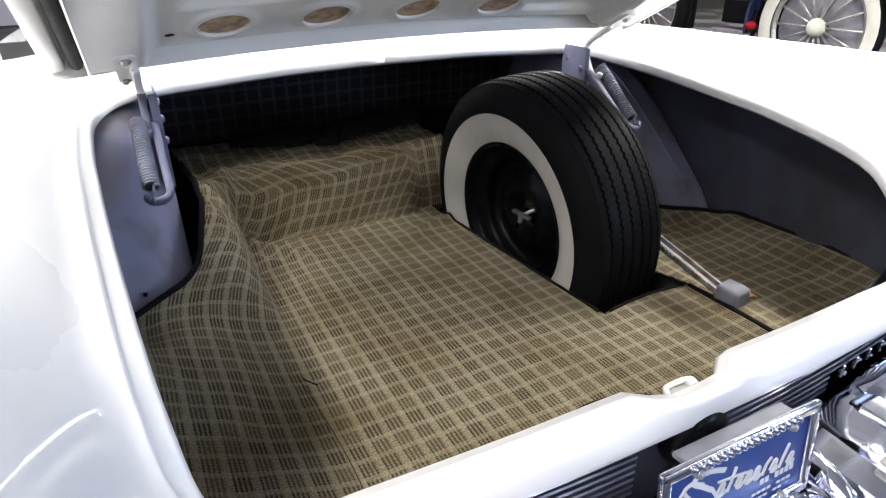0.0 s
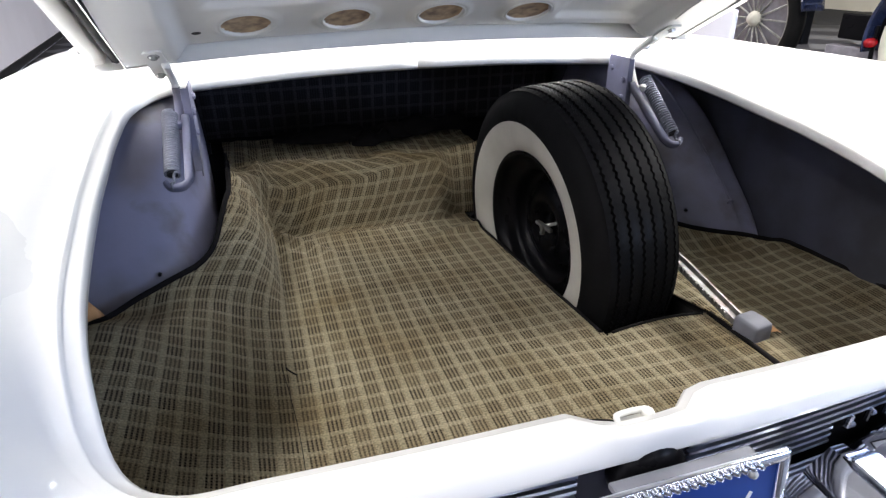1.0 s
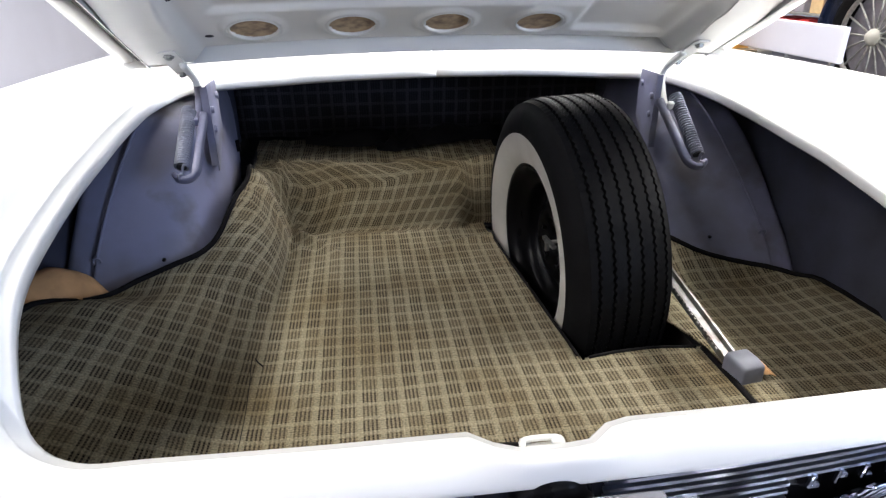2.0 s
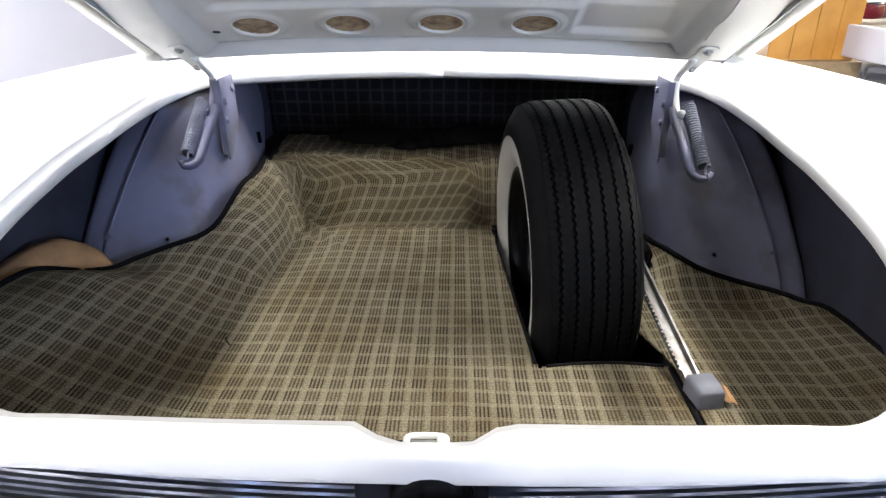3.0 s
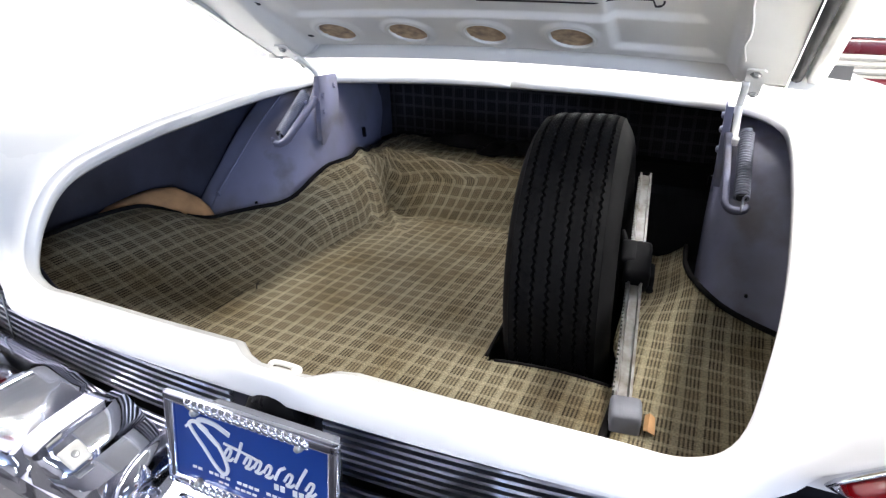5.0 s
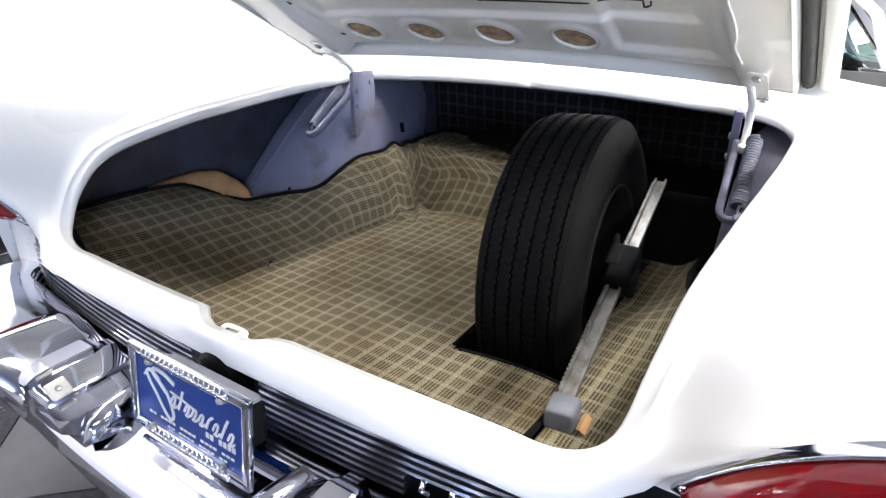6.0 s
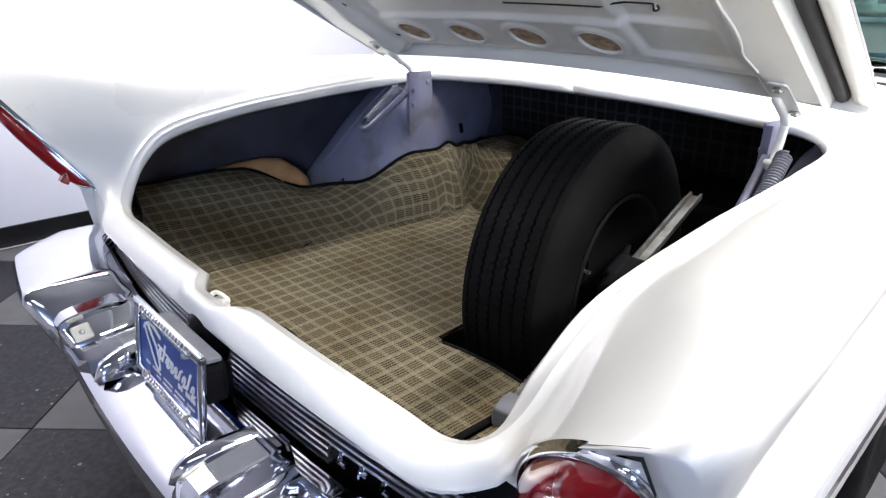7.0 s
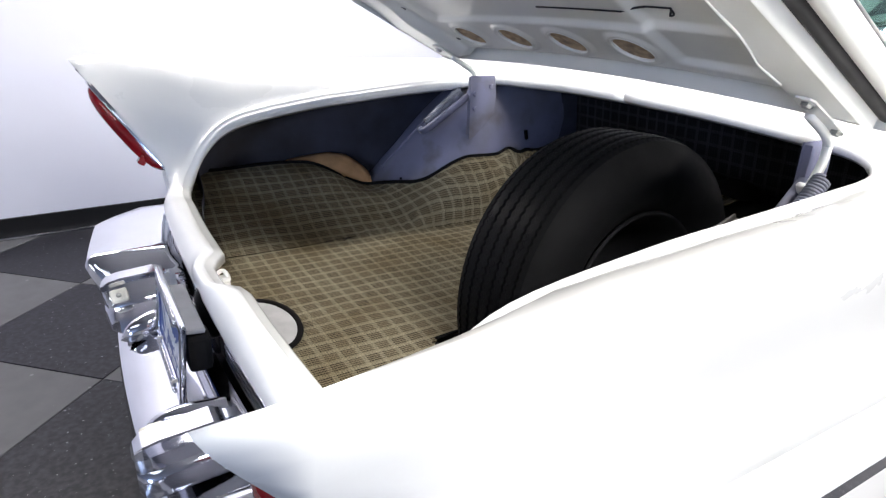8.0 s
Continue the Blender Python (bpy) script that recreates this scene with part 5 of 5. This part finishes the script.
# small curved sipes on the ribs
bm = bmesh.new()
for rib in range(5):
    xc = (GROOVES[rib] + GROOVES[rib + 1]) / 2
    for sg in (1, -1):
        for k in range(130):
            a0 = 2 * math.pi * (k + 0.5 * (sg > 0)) / 130
            pts = []
            for q in range(5):
                u = q / 4
                a = a0 + (u - 0.5) * 0.040
                pts.append(Vector((xc + sg * (0.0025 + 0.0030 * math.sin(u * math.pi * 2)), (R + 0.0005) * math.cos(a), (R + 0.0005) * math.sin(a))))
            w = Vector((0.0008, 0, 0))
            for p, q_ in zip(pts, pts[1:]):
                bm.faces.new([bm.verts.new(v) for v in (p - w, p + w, q_ + w, q_ - w)])
for v in bm.verts:
    swell(v.co)
tagged(part("tread_sipe_pattern", bm, BLACK, tyre), kind="stuff")
bm = bmesh.new()
lathe(bm, [(0.2125, -0.0835), (0.228, -0.0945), (0.250, -0.1015), (0.275, -0.1055), (0.290, -0.1065)], 96)
bmesh.ops.recalc_face_normals(bm, faces=bm.faces)
part("white_band", bm, WHITEWALL, tyre, "off-white sidewall band", True)
bm = bmesh.new()
lathe(bm, [(0.212, -0.078), (0.209, -0.086), (0.202, -0.082), (0.194, -0.066), (0.186, -0.050), (0.160, -0.046), (0.155, -0.030), (0.150, -0.010), (0.135, -0.002), (0.115, -0.012), (0.095, -0.030), (0.080, -0.034), (0.066, -0.030), (0.058, -0.020), (0.0425, -0.018), (0.040, -0.012), (0.036, 0.005)], 64)
bmesh.ops.recalc_face_normals(bm, faces=bm.faces)
rim = part("rim", bm, BLACK, spare, "glossy black steel rim", True)
rim.modifiers.new("thick", "SOLIDIFY").thickness = 0.003
bm = bmesh.new()
lathe(bm, [(0.212, 0.108), (0.209, 0.116), (0.200, 0.108), (0.170, 0.06), (0.150, 0.02), (0.06, 0.0), (0.036, 0.005)], 64)
part("rim_back", bm, MATTE, spare, smooth=True)
for k in range(5):
    a = 2 * math.pi * k / 5 + 0.3
    bm = bmesh.new()
    lathe(bm, [(0.0001, -0.030), (0.007, -0.031), (0.009, -0.026), (0.009, -0.018)], 10, Matrix.Translation((0, 0.066 * math.cos(a), 0.066 * math.sin(a))) @ Matrix())
    part("stud_hole", bm, BLACK, rim)
bm = bmesh.new()
box(bm, (0.012, 0.075, 0.010), pose(-0.034, 0.0, 0.0), 0.003)
box(bm, (0.012, 0.012, 0.03), pose(-0.040, -0.004, -0.008, 18), 0.004)
tube(bm, [(-0.045, 0, 0), (0.03, 0, 0)], 0.005, 8)
part("clamp_wing_nut", bm, STEEL, spare, "worn steel hold-down clamp")

# ---- bumper jack lying over the mat ----
jack = thing("bumper_jack", "worn steel bumper jack with black head beside the spare wheel", "car jack")
J0, J1 = Vector((0.497, 0.315, 0.512)), Vector((0.414, 1.118, 0.748))


def along(u, dx=0.0, dz=0.0):
    return J0.lerp(J1, u) + Vector((dx, 0, dz))


bm = bmesh.new()
ax = (J1 - J0).normalized()
sx = ax.cross(Vector((0, 0, 1))).normalized()
ux = sx.cross(ax)
sec = [(-0.016, -0.009), (0.016, -0.009), (0.016, 0.006), (0.011, 0.006), (0.009, -0.004), (-0.009, -0.004), (-0.011, 0.006), (-0.016, 0.006)]
vs = grid(bm, [[along(u) + a * sx + b * ux for a, b in sec] for u in (0.02, 0.5, 1.0)], closed=True)
bm.faces.new(vs[0][::-1])
bm.faces.new(vs[-1])
bmesh.ops.recalc_face_normals(bm, faces=bm.faces)
bar = part("jack_bar", bm, JACKSTEEL, jack, "grey steel channel bar")
for k in range(66):
    bm = bmesh.new()
    u = 0.05 + 0.93 * k / 66
    q = (ax.to_track_quat("Y", "Z")).to_matrix().to_4x4()
    box(bm, (0.004, 0.0065, 0.010), Matrix.Translation(along(u) - 0.0175 * sx) @ q, 0.0)
    part("tooth", bm, JACKSTEEL, bar)
bm = bmesh.new()
q = (ax.to_track_quat("Y", "Z")).to_matrix().to_4x4()
box(bm, (0.060, 0.135, 0.056), Matrix.Translation(along(0.505) + 0.002 * sx) @ q, 0.016, 3)
box(bm, (0.040, 0.085, 0.070), Matrix.Translation(along(0.53) - 0.020 * sx - 0.004 * ux) @ q, 0.014, 3)
box(bm, (0.030, 0.060, 0.040), Matrix.Translation(along(0.47) + 0.026 * sx - 0.004 * ux) @ q, 0.010, 3)
tube(bm, [along(0.50) + 0.01 * sx, along(0.455) + 0.030 * sx - 0.01 * ux, along(0.425) + 0.034 * sx - 0.016 * ux], 0.008, 8)
tube(bm, [along(0.55) - 0.02 * sx, along(0.60) - 0.034 * sx + 0.01 * ux, along(0.64) - 0.040 * sx + 0.012 * ux], [0.012, 0.010, 0.006], 8)
part("lifting_head", bm, MATTE, jack, "black jack head", True)
bm = bmesh.new()
rows = []
for y, hw, hh in ((-0.034, 0.021, 0.031), (-0.031, 0.026, 0.037), (-0.010, 0.028, 0.041), (0.020, 0.028, 0.041), (0.024, 0.024, 0.036)):
    rows.append([Vector((hw * a, y, hh * b)) for a, b in ((-1, 0), (-1.0, 0.75), (-0.9, 0.94), (-0.7, 1.0), (0.7, 1.0), (0.9, 0.94), (1.0, 0.75), (1, 0))])
vs = grid(bm, rows)
bm.faces.new(vs[0][::-1])
bm.faces.new(vs[-1])
bmesh.ops.recalc_face_normals(bm, faces=bm.faces)
cap = part("end_cap", bm, PLASTIC, jack, "grey rubber end cap", True)
cap.matrix_world = pose(0.505, 0.305, 0.496, 0, 0, 8)
bm = bmesh.new()
grid(bm, [[Vector((0.540, 0.282, 0.506)), Vector((0.548, 0.274, 0.512)), Vector((0.560, 0.274, 0.506))], [Vector((0.538, 0.318, 0.512)), Vector((0.546, 0.320, 0.518)), Vector((0.556, 0.318, 0.512))]])
tag = part("paper_tag", bm, TAN, None)
tagged(tag, "torn tan paper tag under the jack's cap", "paper tag")
tag.modifiers.new("thick", "SOLIDIFY").thickness = 0.0012


# ---- other things in the showroom ----
MAROON = mat("maroon_paint", (0.16, 0.012, 0.022), 0.25, coat=0.6, vary=0.1, scale=4)
CREAM = mat("cream_paint", (0.72, 0.68, 0.60), 0.3, coat=0.5, vary=0.06, scale=4)
NAVY = mat("navy_paint", (0.012, 0.018, 0.05), 0.25, coat=0.6, vary=0.15, scale=5)
ORANGE = mat("orange_pine_panel", (0.62, 0.30, 0.05), 0.55, vary=0.25, scale=4, tint=(0.50, 0.22, 0.03), bump=0.1, bscale=30)
REDBOX = mat("red_tool_box_paint", (0.55, 0.02, 0.02), 0.4, vary=0.1)
DRUM = mat("dusty_grey_disc", (0.20, 0.19, 0.22), 0.7, vary=0.3, scale=12)
PALLET = mat("plain_wood", (0.36, 0.25, 0.13), 0.7, vary=0.3, scale=12)

# two-tone car parked across the room
two = thing("parked_car", "maroon and cream two-tone classic car parked across the room", "car")


def flank(u):
    """Outline of the parked car along its length: x, tail lift, inset."""
    x = 1.22 + 3.5 * u
    return x, 0.16 * (1 - sstep(0.0, 0.10, u)), 0.35 * (1 - sstep(0.0, 0.03, u)) + 0.2 * sstep(0.9, 1.0, u)


US = [k / 60 for k in range(61)]


def flank_strip(name, label, z0, z1, m, u0=0.0, u1=1.0, out=0.0, bulge=0.01):
    bm = bmesh.new()
    rows = []
    for u in [u0 + (u1 - u0) * k / 60 for k in range(61)]:
        x, lift, inset = flank(u)
        rows.append([Vector((x, 6.30 + inset - out - bulge * math.sin(math.pi * q / 6), z0 + (z1 - z0) * q / 6 + lift * (z0 + (z1 - z0) * q / 6 > 0.7) * 0.3)) for q in range(7)])
    grid(bm, rows)
    ob = part(name, bm, m, two, label, True)
    ob.modifiers.new("thick", "SOLIDIFY").thickness = 0.006
    return ob


flank_strip("lower_body", "cream lower flank", 0.28, 0.60, CREAM)
flank_strip("side_cove", "maroon painted side panel", 0.34, 0.575, MAROON, 0.013, 0.545, 0.008)
for z in (0.605, 0.665, 0.725):
    flank_strip("flank_band", "ribbed cream flank band", z, z + 0.058, CREAM, bulge=0.016)
flank_strip("upper_stripe", "maroon stripe under the window line", 0.785, 0.925, MAROON, out=0.004)
flank_strip("belt_moulding", "bright belt moulding", 0.925, 0.945, CHROME, out=0.012)
bm = bmesh.new()
rows = []
for u in US:
    x, lift, inset = flank(u)
    rows.append([Vector((x, 6.30 + inset + (1.80 - 2 * inset) * q / 8, 0.94 + lift * 0.3 * (abs(q - 4) / 4) + 0.05 * math.sin(math.pi * q / 8))) for q in range(9)])
grid(bm, rows)
part("upper_body", bm, CREAM, two, "cream deck and bonnet", True)
bm = bmesh.new()
rows = [[Vector((x, 6.32 + 0.33 + 1.1 * q / 8, z)) for q in range(9)] for x, z in ((1.24, 0.30), (1.22, 0.60), (1.22, 0.96))]
grid(bm, rows)
part("tail_panel", bm, CREAM, two)
bm = bmesh.new()
box(bm, (1.7, 1.25, 0.42), pose(3.0, 7.2, 1.14), 0.16, 4)
part("cabin", bm, CREAM, two, "cream cabin", True)
for x in (1.95, 4.05):
    bm = bmesh.new()
    lathe(bm, [(0.2, -0.09), (0.30, -0.10), (0.34, -0.06), (0.345, 0.06), (0.2, 0.09)], 32, pose(x, 6.45, 0.345, 0, 0, 90))
    w = part("wheel", bm, RUBBER, two, smooth=True)
    bm = bmesh.new()
    lathe(bm, [(0.0001, -0.10), (0.1, -0.098), (0.2, -0.085)], 32, pose(x, 6.45, 0.345, 0, 0, 90))
    part("hub_cap", bm, CHROME, w, smooth=True)

# low white counter with a dark top
ct = thing("counter", "low white counter with a dark top against the room", "counter")
bm = bmesh.new()
box(bm, (2.2, 0.5, 0.93), pose(0.05, 6.65, 0.467), 0.008)
part("body", bm, WALLPAINT, ct, "white painted body")
bm = bmesh.new()
box(bm, (2.26, 0.56, 0.03), pose(0.05, 6.65, 0.948), 0.008)
part("worktop", bm, BLACK, ct, "dark worktop")

# old open car with tall wire wheels
old = thing("vintage_car", "dark navy vintage car with tall grey-spoked wheels", "car")


def tall_wheel(y, z, r, whitewall):
    bm = bmesh.new()
    m = pose(4.8, y, z)
    lathe(bm, [(r * 0.76, -0.05), (r * 0.86, -0.07), (r * 0.96, -0.06), (r, 0.0), (r * 0.96, 0.06), (r * 0.76, 0.06)], 40, m)
    w = part("wheel", bm, RUBBER, old, "tall black tyre", True)
    if whitewall:
        bm = bmesh.new()
        lathe(bm, [(r * 0.77, -0.055), (r * 0.86, -0.0725), (r * 0.97, -0.066)], 40, m)
        part("white_band", bm, WHITEWALL, w, smooth=True)
    bm = bmesh.new()
    lathe(bm, [(r * 0.77, -0.045), (r * 0.74, -0.05), (r * 0.70, -0.02)], 40, m)
    for k in range(16):
        a = 2 * math.pi * k / 16
        tube(bm, [m @ Vector((-0.03, 0.05 * math.cos(a), 0.05 * math.sin(a))), m @ Vector((-0.02, r * 0.75 * math.cos(a), r * 0.75 * math.sin(a)))], 0.010, 6)
    part("spoked_rim", bm, STEEL, w, "grey spoked rim", True)
    bm = bmesh.new()
    lathe(bm, [(0.0001, -0.10), (0.05, -0.095), (0.075, -0.06), (0.08, -0.02)], 24, m)
    part("hub", bm, WHITEWALL, w, "pale hub cap", True)
    bm = bmesh.new()
    lathe(bm, [(0.05, 0.05), (r * 0.75, 0.05)], 40, m)
    part("brake_drum", bm, DRUM, w, "dusty grey wheel disc")


tall_wheel(3.02, 0.556, 0.555, True)
tall_wheel(5.06, 0.60, 0.60, False)
for y, z, r in ((3.02, 0.556, 0.64), (5.06, 0.60, 0.69)):
    bm = bmesh.new()
    grid(bm, [[Vector((4.8 + x, y + (r - 0.02 * abs(x)) * math.cos(a), z + (r - 0.1 * x * x) * math.sin(a))) for x in (-0.14, -0.1, 0, 0.1, 0.14)] for a in [radians(-10 + 180 * k / 24) for k in range(25)]])
    part("mudguard", bm, NAVY, old, "dark navy mudguard", True).modifiers.new("thick", "SOLIDIFY").thickness = 0.01
bm = bmesh.new()
box(bm, (1.1, 2.3, 0.50), pose(5.35, 4.1, 1.22), 0.08, 3)
part("body", bm, NAVY, old, "dark navy body", True)
bm = bmesh.new()
box(bm, (0.30, 0.50, 0.22), pose(4.97, 3.81, 0.62), 0.012)
part("side_box", bm, BLACK, old, "black side box")
bm = bmesh.new()
box(bm, (0.22, 0.60, 0.15), pose(4.93, 3.86, 0.375), 0.012)
part("running_board", bm, DRUM, old, "grey running board")
for y in (3.2, 4.9):
    bm = bmesh.new()
    box(bm, (0.10, 0.08, 0.65), pose(5.3, y, 0.66), 0.01)
    part("body_post", bm, BLACK, old)
bm = bmesh.new()
tube(bm, [(4.75, 3.62, 0.36), (4.75, 3.62, 0.66)], 0.02, 8)
part("lamp_post", bm, BLACK, old)
bm = bmesh.new()
lathe(bm, [(0.0001, -0.06), (0.035, -0.055), (0.045, 0.0), (0.03, 0.04)], 16, pose(4.72, 3.62, 0.52))
part("side_lamp", bm, RED, old, "small red side lamp", True)

wb = part("display_board", box(bmesh.new(), (0.05, 1.7, 0.30), pose(3.85, 5.15, 0.62), 0.015), WALLPAINT, None)
tagged(wb, "low plain white display board on short legs", "board")
for y in (4.4, 5.9):
    bm = bmesh.new()
    box(bm, (0.04, 0.04, 0.47), pose(3.85, y, 0.235), 0.005)
    part("leg", bm, STEEL, wb)
sh = thing("steel_rack", "grey steel rack holding boxes", "rack")
for z in (0.28, 0.50, 0.72, 1.08):
    bm = bmesh.new()
    box(bm, (0.45, 1.5, 0.025), pose(5.2, 6.45, z), 0.004)
    part("shelf_board", bm, STEEL, sh)
for y in (5.72, 7.18):
    for x in (4.99, 5.41):
        bm = bmesh.new()
        box(bm, (0.03, 0.03, 1.3), pose(x, y, 0.65), 0.003)
        part("post", bm, STEEL, sh)
for y, z, w, h, m_ in ((6.95, 0.513, 0.16, 0.15, REDBOX), (6.72, 0.513, 0.20, 0.15, REDBOX), (6.45, 0.513, 0.17, 0.15, REDBOX), (6.1, 0.513, 0.24, 0.13, PALLET), (5.85, 0.513, 0.14, 0.14, BLACK), (6.92, 0.733, 0.20, 0.26, PALLET), (6.62, 0.733, 0.22, 0.24, DRUM), (6.3, 0.733, 0.20, 0.27, PALLET), (5.95, 0.733, 0.16, 0.16, ORANGE), (6.7, 0.293, 0.30, 0.15, DRUM), (6.1, 0.293, 0.30, 0.15, BLUE)):
    bm = bmesh.new()
    box(bm, (0.32, w, h), pose(5.18, y, z + h / 2), 0.008)
    tagged(part("storage_bin", bm, m_, None), "small storage box standing on the steel rack", "box", "boxes on the rack")

# pine screen standing on a plain crate
scr = thing("pine_screen", "orange-stained pine board screen standing on a crate", "screen", at=(3.53, 5.8, 0))
for k in range(4):
    bm = bmesh.new()
    box(bm, (0.205, 0.03, 2.0), pose(-0.315 + 0.21 * k, 0, 1.435), 0.006)
    part("plank", bm, ORANGE, scr)
for z in (0.7, 2.1):
    bm = bmesh.new()
    box(bm, (0.84, 0.03, 0.07), pose(0, 0.032, z), 0.005)
    part("batten", bm, PALLET, scr)
cr = part("low_crate", box(bmesh.new(), (0.90, 0.40, 0.43), pose(3.53, 5.86, 0.216), 0.012), PALLET, None)
tagged(cr, "plain wooden crate under the pine screen", "crate")
